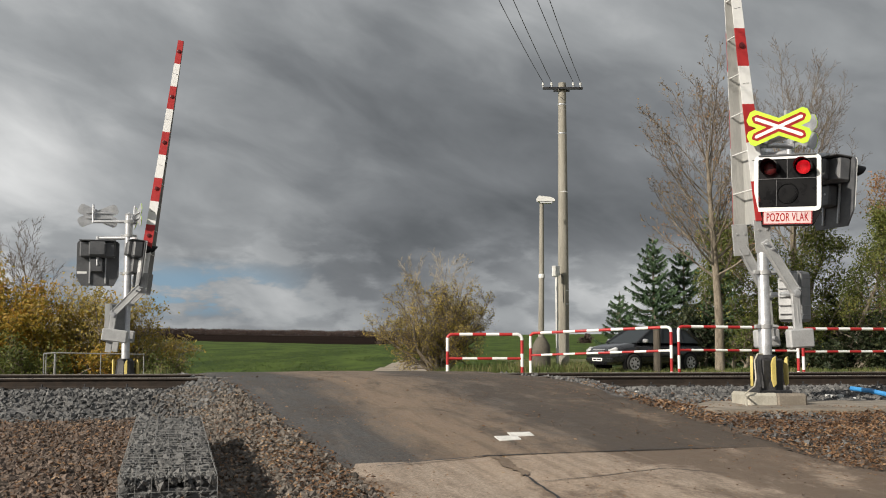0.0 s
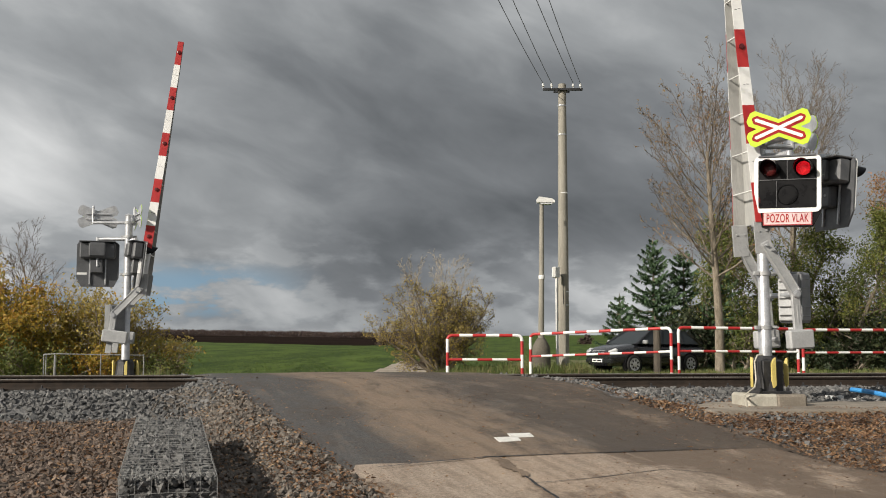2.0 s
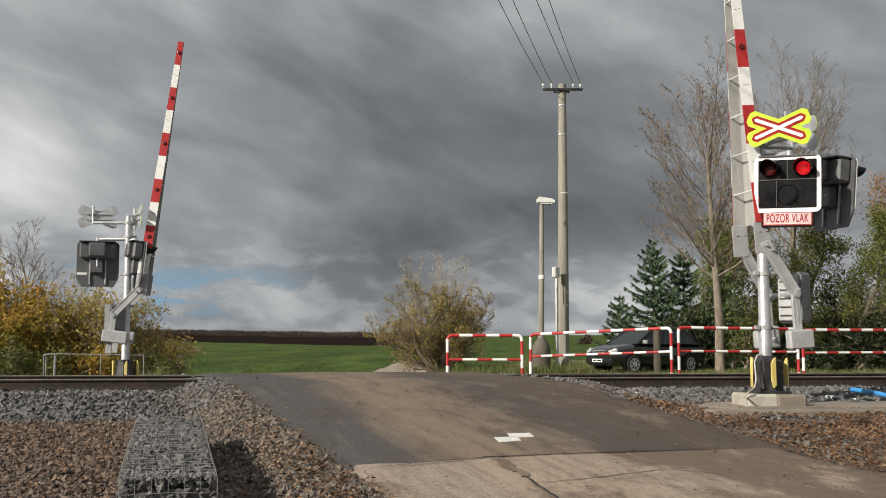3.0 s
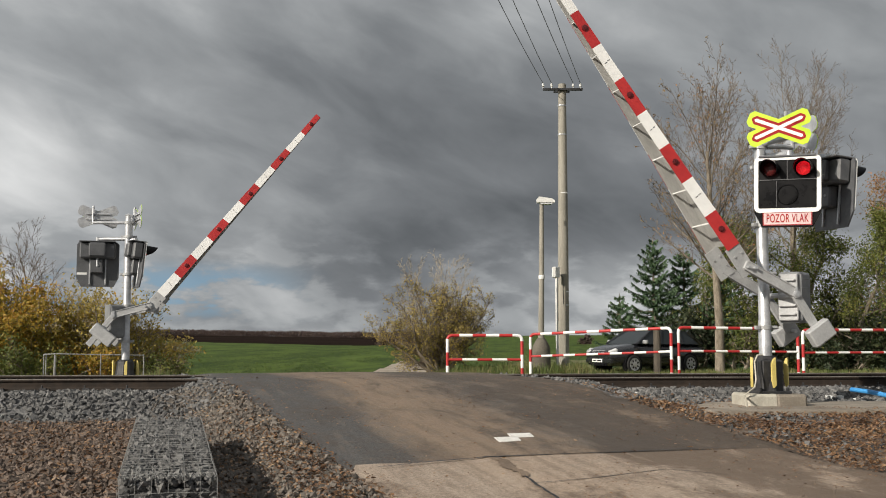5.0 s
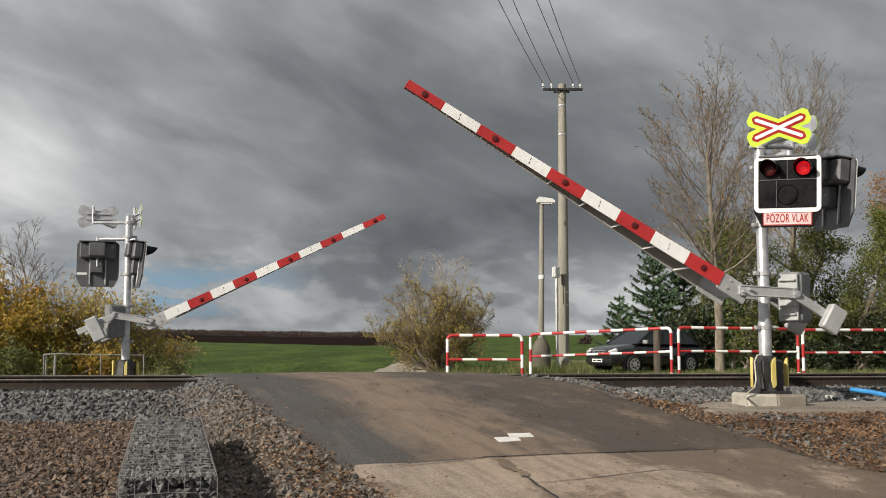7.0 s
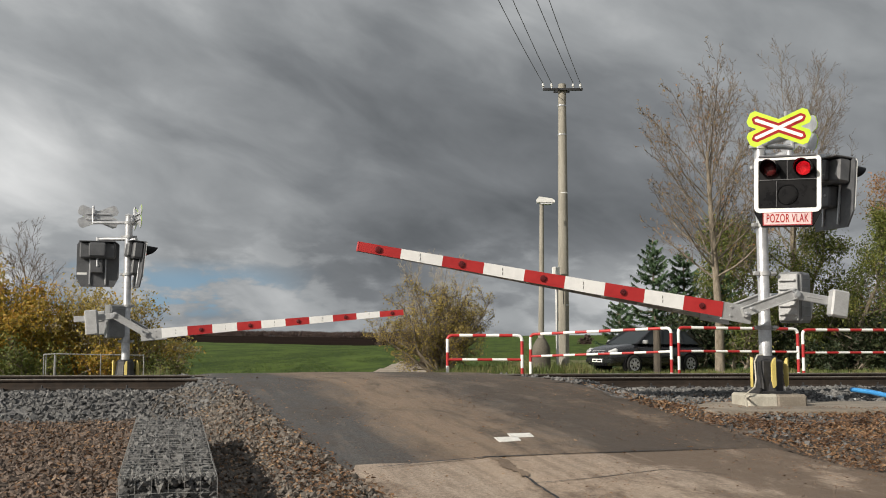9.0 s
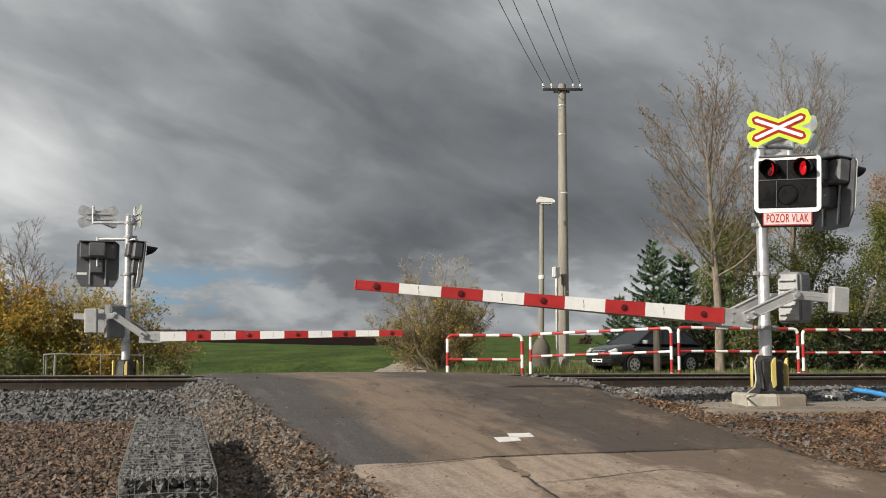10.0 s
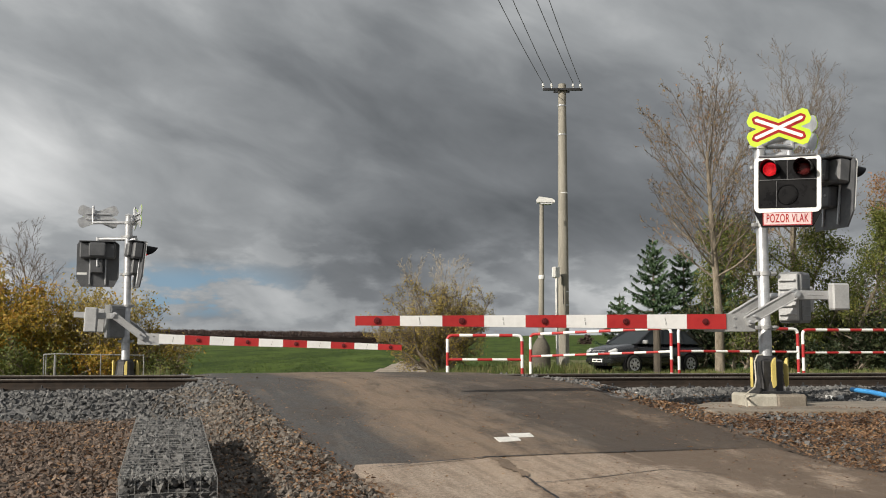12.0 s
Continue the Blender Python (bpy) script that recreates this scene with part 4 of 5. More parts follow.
def tufts(name, spots, tall, material, label, seed=8):
    rnd = random.Random(seed)
    vs, fs, o = [], [], 0
    for x, y in spots:
        z = ground_z(x, y) - 0.02
        for _ in range(5):
            h, a = tall * rnd.uniform(0.5, 1.3), rnd.uniform(0, 6.3)
            dx, dy, w = rnd.uniform(-0.4, 0.4) * h, rnd.uniform(-0.4, 0.4) * h, 0.010 + 0.012 * rnd.random()
            bx, by = x + rnd.uniform(-0.08, 0.08), y + rnd.uniform(-0.08, 0.08)
            vs.append(np.array([(bx - w * math.cos(a), by - w * math.sin(a), z), (bx + w * math.cos(a), by + w * math.sin(a), z), (bx + dx, by + dy, z + h)]))
            fs.append(np.array([(0, 1, 2)]) + o)
            o += 3
    return tagged(new(name, bulk(name, vs, fs, material)), label, "grass", kind="stuff")


def grasses():
    rnd = random.Random(41)
    a = scatter(rnd, 0.5, 16, 20.5, 36, 7000, lambda x, y, r: r.random() < 0.35 + 0.65 * ease(24, 28, y))
    tufts("verge_grass", a, 0.15, GRASS, "rough green and straw-coloured verge grass behind the track")
    b = scatter(rnd, -16, -5.2, 20.5, 30, 3500, lambda x, y, r: True)
    tufts("bank_grass", b, 0.35, GRASS, "rough grass below the golden hedge", 9)
    d = []
    while len(d) < 9000:
        y = 40 * (4.5 ** rnd.random())
        x = rnd.uniform(-0.45, 0.30) * y
        if noise.noise((x * 0.25, y * 0.05, 2)) > -0.15:
            d.append((x, y))
    tufts("field_tufts", d, 0.09, FIELDBLADE, "uneven green tufts of the young crop", 12)
    c = scatter(rnd, -0.2, 4.2, 27.5, 31, 1200, lambda x, y, r: True)
    tufts("dry_grass", c, 0.42, GRASS, "tall dry grass round the poles", 10)


ballast()
fallen_leaves()
grasses()


# ---- the gabion ----
OLDWIRE = mat("dull_wire", (0.20, 0.20, 0.195), (0.34, 0.34, 0.33), 30, 0.7, 0.3, 0.1, 90)


def gabion():
    slant = math.degrees(math.atan2(0.95, 3.47))
    m = Matrix.Translation((-1.74, 6.40, -0.62)) @ pose(0, 0, 0, 1.6, 0, slant)
    g = thing("gabion", m, "wire-mesh gabion filled with grey stones beside the road", "gabion")
    w, l, h = 0.60, 3.60, 0.34
    rnd = random.Random(7)
    spots = []
    while len(spots) < 4600:
        x, y, z = rnd.uniform(-w / 2, w / 2), rnd.uniform(0, l), rnd.uniform(-0.15, h)
        if z > h - 0.07 or y < 0.07 or abs(x) > w / 2 - 0.06:
            size = rnd.uniform(0.016, 0.036)
            spots.append((max(-w / 2 + size, min(w / 2 - size, x)), max(size, y), min(h - size * rnd.uniform(0.35, 0.9), z), size))
    # the upper stones of the near end singly, the rest as one fill
    single = sorted((p for p in spots if p[2] > h - 0.06), key=lambda p: p[1])[:300]
    picked = set(single)
    stones("stone_fill", [p for p in spots if p not in picked], STONE, "grey broken stones", rnd=rnd, parent=g)
    shapes = []
    for pts, faces in ROCKS[:12]:
        shapes.append(Build().add([Vector(p) for p in pts], [tuple(f) for f in faces]).mesh("stone", STONE_SINGLE))
    for x, y, z, size in single:
        ob = new("stone", shapes[rnd.randrange(12)])
        ob.parent = g
        ob.matrix_basis = pose(x, y, z, rnd.uniform(-50, 50), rnd.uniform(-50, 50), rnd.uniform(0, 360)) @ Matrix.Scale(size, 4)
    part("inner_fill", Build().box((w - 0.08, l - 0.06, h + 0.06), pose(0, l / 2, h / 2 - 0.11), 0.01), STONE, g)

    def wire(a, b_, r=0.0021):
        a, b_ = Vector(a), Vector(b_)
        mid = [a.lerp(b_, t) + Vector([rnd.uniform(-0.007, 0.007) for _ in range(3)]) for t in (0.2, 0.4, 0.6, 0.8)]
        part("wire", Build().tube([a, *mid, b_], r, 4), OLDWIRE, g)
    e = 0.006
    for i in range(7):
        x = -w / 2 + w * i / 6
        wire((x, -e, h + e), (x, l, h + e)), wire((x, -e, -0.2), (x, -e, h + e))
    for j in range(31):
        y = j * 0.12
        wire((-w / 2 - e, y, h + e), (w / 2 + e, y, h + e))
        for sx in (-1, 1):
            wire((sx * (w / 2 + e), y, -0.2), (sx * (w / 2 + e), y, h + e))
    for z in (0.04, 0.14, 0.24):
        wire((-w / 2, -e, z), (w / 2, -e, z))
        for sx in (-1, 1):
            wire((sx * (w / 2 + e), 0, z), (sx * (w / 2 + e), l, z))
    for y in (0.0, 1.8):
        for x0 in range(6):
            sp = Build()
            pts = [(-w / 2 + w * (x0 + t / 10) / 6, y + 0.016 * math.cos(t * 2.5), h + 0.008 + 0.016 * math.sin(t * 2.5)) for t in range(11)]
            sp.tube(pts, 0.0028, 4)
            part("spiral_tie", sp, OLDWIRE, g)


gabion()


# ---- small things by the near barrier ----
def near_things():
    pad = Build()
    pad.prism([(3.15, 11.75), (9.2, 12.2), (9.2, 13.85), (3.55, 13.35), (3.05, 12.5)], 0.10, Matrix.Translation((0, 0, -0.302)))
    solid("concrete_slab", pad, SLAB, "dirty concrete slab with leaves round the barrier post", "slab", kind="structure")
    blk = Build()
    blk.box((0.40, 0.58, 0.22), pose(3.98, 12.83, -0.215, 0, 0, 5), 0.03)
    solid("foundation_block", blk, CONCRETE, "pale concrete foundation block under the barrier post", "foundation", "foundation blocks")
    # The right half takes the darker slab colour for the base's shaded side.
    blk = Build()
    blk.box((0.40, 0.56, 0.215), pose(4.35, 12.84, -0.218, 0, 0, 5), 0.03)
    solid("foundation_block", blk, SLAB, "concrete foundation block under the barrier post, coloured darker as its shaded side", "foundation", "foundation blocks")
    blk = Build()
    blk.box((0.9, 0.7, 0.4), pose(-6.29, 19.8, -0.52, 0, 0, 8), 0.03)
    solid("foundation_block", blk, CONCRETE, "concrete foundation block of the far barrier", "foundation", "foundation blocks")
    pipe = Build()
    pipe.tube([(5.66, 13.9, -0.115), (5.78, 13.55, -0.13), (5.98, 13.1, -0.19), (6.5, 12.5, -0.22), (7.4, 12.1, -0.225)], 0.032, 12)
    solid("pipe", pipe, BLUEPIPE, "bright blue plastic pipe lying on the ballast", "pipe", smooth=True)
    st = random.Random(2)
    for x, y, s in ((5.55, 14.05, 0.075), (5.42, 14.1, 0.06), (5.75, 13.98, 0.05), (2.75, 14.2, 0.05), (6.8, 14.0, 0.06), (4.85, 14.2, 0.05)):
        b = Build()
        pts, faces = ROCKS[st.randrange(24)]
        b.add([Vector(p) * s for p in pts], [tuple(f) for f in faces])
        solid("stone", b, PALE, "pale broken stone on the ballast", "stone", "pale stones", at=Matrix.Translation((x, y, ground_z(x, y) + s * 0.45)))
    cab = Build()
    cab.tube([(3.75, 12.5, -0.12), (3.80, 12.47, -0.07), (3.90, 12.55, -0.02), (3.93, 12.58, 0.08), (3.93, 12.62, 0.30), (3.98, 12.66, 0.38), (4.06, 12.70, 0.38)], 0.010, 8)
    cab.tube([(3.75, 12.5, -0.12), (3.74, 12.38, -0.14), (3.74, 12.36, -0.30)], 0.012, 8)
    solid("cable", cab, CONCRETE, "pale cable running down the post foot", "cable", smooth=True)


near_things()


def road_marks():
    for k, q in enumerate((((0.49, 9.66), (0.71, 9.71), (0.74, 9.51), (0.53, 9.44)), ((0.63, 9.87), (0.85, 9.91), (0.88, 9.72), (0.66, 9.66)))):
        b = Build()
        top = [(x, y, road_z(x, y) + 0.0315) for x, y in q]
        b.add(top + [(x, y, z - 0.03) for x, y, z in top], [(3, 2, 1, 0), (0, 1, 5, 4), (1, 2, 6, 5), (2, 3, 7, 6), (3, 0, 4, 7)])
        solid("road_mark", b, PAINTMARK, "white painted patch on the asphalt", "road marking", "painted patches")

    def streak(name, pts, widths, material, label, lift):
        rnd = random.Random(len(pts))
        b, out_l, out_r = Build(), [], []
        dense = []
        for i in range(len(pts) - 1):
            for t in range(8):
                f = t / 8
                dense.append((Vector(pts[i]).lerp(Vector(pts[i + 1]), f), widths[i] + (widths[i + 1] - widths[i]) * f))
        dense.append((Vector(pts[-1]), widths[-1]))
        for i, (p, w) in enumerate(dense):
            d = (dense[min(i + 1, len(dense) - 1)][0] - dense[max(i - 1, 0)][0]).normalized()
            nrm = Vector((-d.y, d.x)) * w
            j = Vector((rnd.uniform(-1, 1), rnd.uniform(-1, 1))) * w * 0.8
            for s in (1, -1):
                e = p + nrm * s * rnd.uniform(0.5, 1.4) + j
                b.v.append((e.x, e.y, road_z(e.x, e.y) + lift))
        for i in range(len(dense) - 1):
            b.f.append((2 * i, 2 * i + 1, 2 * i + 3, 2 * i + 2))
            b.s.append(0)
        solid(name, b, material, label, "road surface", kind="structure")
    streak("tar_patch", [(0.46, 8.86), (0.56, 8.40), (0.66, 8.1)], [0.05, 0.05, 0.03], ASPHALT, "dark tar run on the worn road", 0.010)
    streak("crack", [(0.66, 8.1), (0.72, 7.8), (0.85, 7.3)], [0.008, 0.012, 0.010], IRON, "dark crack in the worn road", 0.0105)
    streak("crack", [(0.72, 7.85), (1.24, 8.06), (1.86, 8.39), (2.32, 8.19)], [0.004, 0.006, 0.006, 0.003], IRON, "fine crack in the worn road", 0.0105)
    streak("crack", [(-0.55, 8.36), (-0.16, 8.57), (0.38, 8.82), (1.09, 8.98), (2.1, 9.22), (2.72, 9.36)], [0.006, 0.01, 0.014, 0.008, 0.01, 0.006], IRON, "dark joint between old and new surface", 0.014)
    streak("crack", [(0.9, 12.3), (1.5, 12.25), (2.2, 12.4)], [0.004, 0.01, 0.006], IRON, "crack across the asphalt", 0.031)


road_marks()


# ---- poles, lamp and wires ----
def poles():
    p = thing("utility_pole", pose(3.62, 30, -0.62), "weathered round concrete utility pole with a crossarm", "utility pole")
    part("shaft", Build().tube([(0, 0, 0), (0.02, 0, 4), (0.04, 0, 8.98)], [0.175, 0.155, 0.118], 18), POLE, p, smooth=True)
    for z in (2.2, 2.6, 5.6, 7.4, 8.3, 8.8):
        part("strap", Build().lathe([(0.155 - 0.004 * z + 0.010, z - 0.02), (0.155 - 0.004 * z + 0.014, z), (0.155 - 0.004 * z + 0.010, z + 0.02)], pose(0.03, 0, 0), 16), PALE if z in (5.6, 2.6) else GALV, p)
    arm = Build()
    arm.box((1.22, 0.07, 0.075), pose(0.04, -0.16, 8.78), 0.01).box((0.5, 0.06, 0.05), pose(0.04, 0.16, 8.78), 0.006)
    a = part("crossarm", arm, IRON, p, "dark steel crossarm")
    wires = []
    for x in (-0.56, -0.30, 0.36, 0.58):
        ins = Build()
        ins.tube([(x, -0.16, 8.80), (x, -0.16, 8.90)], 0.016, 6)
        ins.lathe([(0.025, 8.86), (0.042, 8.88), (0.03, 8.90), (0.040, 8.925), (0.026, 8.95), (0.010, 8.965)], pose(x, -0.16, 0), 12)
        part("insulator", ins, PALE, a, "pale ceramic insulator", smooth=True)
        wires.append((3.62 + x, 29.84, 8.35))
    # each wire hangs off towards the next pole behind
    for (x, y, z), (tx, ty, tz) in zip(wires, ((1.14, 20.0, 7.55), (1.44, 20.0, 7.55), (1.93, 20.0, 7.55), (2.19, 20.0, 7.55))):
        k = (x - tx) / (y - ty)
        c = Build()
        pts = []
        for i in range(41):
            yy = y - i * 1.25
            f = (yy - ty) / (y - ty)
            pts.append((tx + k * (yy - ty), yy, z * f + tz * (1 - f) + 0.0016 * (yy - y) * (yy - ty)))
        c.tube(pts, 0.0085, 5)
        solid("overhead_wire", c, IRON, "thin dark overhead wire from the utility pole", "wire", "overhead wires")
    l = thing("street_lamp", pose(2.85, 29, -0.60), "old grey street lamp on a thick concrete base", "street lamp")
    part("base", Build().lathe([(0.26, 0.0), (0.27, 0.75), (0.25, 0.95), (0.16, 1.12), (0.10, 1.2), (0.08, 1.2)], None, 10), DARKCONC, l, "thick weathered concrete base", smooth=True)
    part("pole", Build().tube([(0, 0, 1.15), (0.03, 0, 3.2), (0.05, 0, 5.1)], [0.085, 0.075, 0.06], 14), POLE, l, smooth=True)
    part("collar", Build().lathe([(0.085, 2.9), (0.092, 2.92), (0.092, 3.0), (0.085, 3.02)], pose(0.03, 0, 0), 14), PALE, l)
    hd = Build()
    hd.prism([(-0.14, 0.0), (0.36, 0.0), (0.38, 0.05), (0.28, 0.12), (-0.10, 0.17), (-0.16, 0.10)], 0.24, pose(0.06, 0, 5.15, 90))
    h_ob = part("head", hd, PALE, l, "pale lamp head")
    part("diffuser", Build().prism([(-0.08, 0.0), (0.32, 0.0), (0.28, -0.05), (-0.04, -0.05)], 0.20, pose(0.06, 0, 5.148, 90)), LENS, h_ob)
    m = thing("meter_post", pose(3.38, 29.55, -0.60), "slim pale conduit post with a small cabinet", "conduit post")
    part("conduit", Build().tube([(0, 0, 0), (0, 0, 3.0)], 0.042, 10), PALE, m, smooth=True)
    part("stripe", Build().tube([(0.012, 0, 1.7), (0.012, 0, 2.8)], 0.034, 10), RUSTPAINT, m, smooth=True)
    part("cabinet", Build().box((0.22, 0.16, 0.32), pose(-0.02, 0, 3.14), 0.02), PALE, m)
    part("lead", Build().tube([(0.06, 0, 3.1), (0.20, 0.1, 3.0), (0.22, 0.2, 2.2)], 0.014, 6), IRON, m)
    w = Build()
    w.tube([(0, 0, -0.1), (0.01, 0, 0.7), (0.0, 0, 1.42)], [0.125, 0.12, 0.115], 10)
    solid("wooden_post", w, OLDWOOD, "short dark wooden post beside the parked car", "post", at=pose(6.68, 31.2, -0.58))


DARKCONC = mat("dark_weathered_concrete", (0.075, 0.066, 0.052), (0.15, 0.135, 0.11), 2.2, 0.92, 0, 0.3, 30)
RUSTPAINT = mat("faded_red_paint", (0.34, 0.19, 0.15), (0.50, 0.33, 0.28), 6, 0.7)
poles()


# ---- railings ----
def striped_railing(ax, ay, az, bx, by, bz, stripe=0.30):
    a, b_ = Vector((ax, ay, az)), Vector((bx, by, bz))
    f = thing("safety_railing", Matrix.Translation((ax, ay, az - 1.25)), "red and white striped tubular safety railing behind the track", "railing", "striped railings")
    d = b_ - a
    r, c = 0.036, 0.10
    u = d.normalized()
    path = [Vector((0, 0, 0.0)), Vector((0, 0, 1.25 - c))]
    path += [Vector((0, 0, 1.25 - c)) + u * (c * (1 - math.cos(t))) + Vector((0, 0, c * math.sin(t))) for t in (0.5, 1.05)]
    path += [u * c + Vector((0, 0, 1.25)), d - u * c + Vector((0, 0, 1.25))]
    path += [d + Vector((0, 0, 1.25 - c)) - u * (c * (1 - math.cos(t))) + Vector((0, 0, c * math.sin(t))) for t in (1.05, 0.5)]
    path += [d + Vector((0, 0, 1.25 - c)), Vector((d.x, d.y, d.z - 0.05))]

    def bands(pts, name):
        lens, cum = 0.0, [0.0]
        for i in range(len(pts) - 1):
            lens += (pts[i + 1] - pts[i]).length
            cum.append(lens)

        def at(s):
            for i in range(len(pts) - 1):
                if s <= cum[i + 1] or i == len(pts) - 2:
                    return pts[i].lerp(pts[i + 1], (s - cum[i]) / max(1e-6, cum[i + 1] - cum[i]))
        n_ = max(2, round(lens / stripe))
        for i in range(n_):
            s0, s1 = lens * i / n_, lens * (i + 1) / n_
            mids = [cum[k] for k in range(len(pts)) if s0 + 0.004 < cum[k] < s1 - 0.004]
            b = Build()
            b.tube([at(s) for s in (s0, *mids, s1)], r if name == "band" else r * 0.8, 10, caps=False)
            part(name, b, RED if i % 2 == 0 else WHITE, f, smooth=True)
    bands(path, "band")
    bands([Vector((0, 0, 0.72)), d + Vector((0, 0, 0.72))], "middle_band")


for q in ((0.10, 22.0, 0.65, 1.74, 22.0, 0.65), (2.12, 24.2, 0.68, 5.14, 22.5, 0.82), (5.33, 22.6, 0.83, 8.24, 23.2, 0.80), (8.36, 23.2, 0.78, 11.63, 24.0, 0.78)):
    striped_railing(*q)


def grey_railing():
    f = thing("handrail", pose(-8.38, 21, -0.75), "thin grey galvanised handrail beside the far barrier", "handrail")
    for x, y in ((0.0, 0.0), (0.16, -0.28), (0.43, -0.50), (1.3, -0.3), (2.1, 0.0)):
        part("post", Build().tube([(x, y, -0.1), (x, y, 1.0)], 0.026 if x == 0.43 else 0.012, 8), OLDWIRE, f, smooth=True)
    part("top_rail", Build().tube([(0, 0, 1.0), (0.43, -0.5, 1.02), (1.3, -0.3, 1.0), (2.1, 0, 0.98)], 0.012, 8), OLDWIRE, f, smooth=True)


grey_railing()


# ---- trees and shrubs ----
class Wood:
    """Grows limbs and keeps the twig ends for leaves."""
    def __init__(self, seed):
        self.rnd, self.thick, self.thin, self.tips = random.Random(seed), Build(), Build(), []

    def limb(self, start, way, length, radius, level, depth, spec):
        rnd = self.rnd
        steps = max(2, int(3 + 3 * (depth - level)) if level < depth else 2)
        pts, p, d = [Vector(start)], Vector(start), Vector(way).normalized()
        for i in range(steps):
            d = (d + Vector((rnd.gauss(0, 1), rnd.gauss(0, 1), rnd.gauss(0, 0.6))) * spec["crook"] * (0.35 if level == 0 and spec["depth"] == 4 and radius > 0.12 else 1.0) + Vector((0, 0, spec["lift"] * (0.4 if level == 0 else 1)))).normalized()
            p = p + d * length / steps
            pts.append(p.copy())
        end = 0.30 if level < depth else 0.5
        radii = [radius * (1 - (1 - end) * i / steps) for i in range(steps + 1)]
        (self.thick if level < 2 and radius > 0.02 else self.thin).tube(pts, radii, 10 if level == 0 else 6 if level == 1 else 3, caps=False)
        if level >= depth - 1:
            self.tips += pts[1:]
        if level == depth:
            return
        n_ = spec["count"][level]
        for i in range(n_):
            f = spec["from"][level] + (1 - spec["from"][level]) * (i + rnd.random()) / n_
            k = min(int(f * steps), steps - 1)
            at = pts[k].lerp(pts[k + 1], f * steps - k)
            axis = (pts[k + 1] - pts[k]).normalized()
            a = 2.4 * i + rnd.uniform(-0.5, 0.5) + 1.7 * level
            o = axis.orthogonal().normalized()
            o = o * math.cos(a) + axis.cross(o) * math.sin(a)
            ang = radians(spec["angle"][level] * rnd.uniform(0.7, 1.25) * (spec["open"](max(0.0, (f - 0.36) / 0.64)) if level == 0 and "open" in spec else 1.0))
            way2 = axis * math.cos(ang) + o * math.sin(ang)
            shape = spec["taper"](f) if level == 0 else 1.0 - 0.45 * f
            self.limb(at, way2, length * spec["ratio"][level] * shape * rnd.uniform(0.7, 1.2), max(spec["least"], radii[k] * spec["thin"]), level + 1, depth, spec)


def leaves_mesh(wood, count, size, spread, droop=0.0, keep=None):
    rnd = wood.rnd
    vs, fs, o = [], [], 0
    tips = [t for t in wood.tips if keep is None or keep(t)]
    for _ in range(count):
        t = tips[rnd.randrange(len(tips))]
        p = np.array((t.x + rnd.gauss(0, spread), t.y + rnd.gauss(0, spread), t.z + rnd.gauss(0, spread) - droop))
        s = size * rnd.uniform(0.6, 1.3)
        r = np.array(Euler((rnd.uniform(-1.2, 1.2), rnd.uniform(-1.2, 1.2), rnd.uniform(0, 6.3))).to_matrix())
        leaf = np.array([(-s, 0, 0), (0, -0.5 * s, 0.15 * s), (s, 0, 0), (0, 0.5 * s, 0.15 * s)])
        vs.append(leaf @ r.T + p)
        fs.append(np.array([(0, 1, 2, 3)]) + o)
        o += 4
    return vs, fs


def grow(name, at, seed, spec, height, radius, bark, twig, leaf, leaf_count, leaf_size, spread, label, category, stems=1, lean=0.0, group="", keep=None):
    w = Wood(seed)
    rnd = w.rnd
    for s in range(stems):
        a = rnd.uniform(0, 6.283)
        out = lean * (0.3 + rnd.random()) if stems > 1 else lean
        way = Vector((math.cos(a) * out, math.sin(a) * out, 1)) if stems > 1 else Vector((lean, 0, 1))
        base = (rnd.gauss(0, 0.12) * (stems > 1), rnd.gauss(0, 0.12) * (stems > 1), -0.1)
        w.limb(base, way, height * (rnd.uniform(0.65, 1.0) if stems > 1 else 1.0), radius * (rnd.uniform(0.6, 1) if stems > 1 else 1), 0, spec["depth"], spec)
    ob = thing(name, Matrix.Translation(at), label, category, group)
    part("trunk", w.thick, bark, ob, smooth=True)
    if w.thin.f:
        tagged(part("branchwork", w.thin, twig, ob), kind="stuff")
    if leaf:
        me = bulk("crown", *leaves_mesh(w, leaf_count, leaf_size, spread, keep=keep), leaf)
        c = new("crown", me)
        c.parent = ob
        tagged(c, kind="stuff")
    return ob


BARE = dict(depth=4, crook=0.055, lift=0.045, count=(30, 12, 7, 3), angle=(46, 36, 36, 34), ratio=(0.44, 0.40, 0.42, 0.5), least=0.0060, thin=0.34,
            taper=lambda f: 1.0 - 0.12 * f, open=lambda f: 1.30 - 0.78 * f, **{"from": (0.40, 0.14, 0.15, 0.2)})
SHRUB = dict(depth=4, crook=0.15, lift=0.02, count=(10, 7, 5, 3), angle=(44, 42, 42, 42), ratio=(0.42, 0.5, 0.5, 0.5), least=0.005, thin=0.46,
             taper=lambda f: 1.0 - 0.5 * f, **{"from": (0.16, 0.15, 0.1, 0.1)})
LEAFY = dict(depth=3, crook=0.14, lift=0.05, count=(24, 8, 5), angle=(58, 45, 42), ratio=(0.40, 0.5, 0.5), least=0.006, thin=0.42,
             taper=lambda f: 1.05 - 0.75 * f, **{"from": (0.08, 0.15, 0.15)})
HEDGE = dict(depth=3, crook=0.17, lift=0.03, count=(11, 7, 5), angle=(46, 42, 42), ratio=(0.48, 0.5, 0.5), least=0.004, thin=0.42,
             taper=lambda f: 1.0 - 0.5 * f, **{"from": (0.12, 0.15, 0.1)})
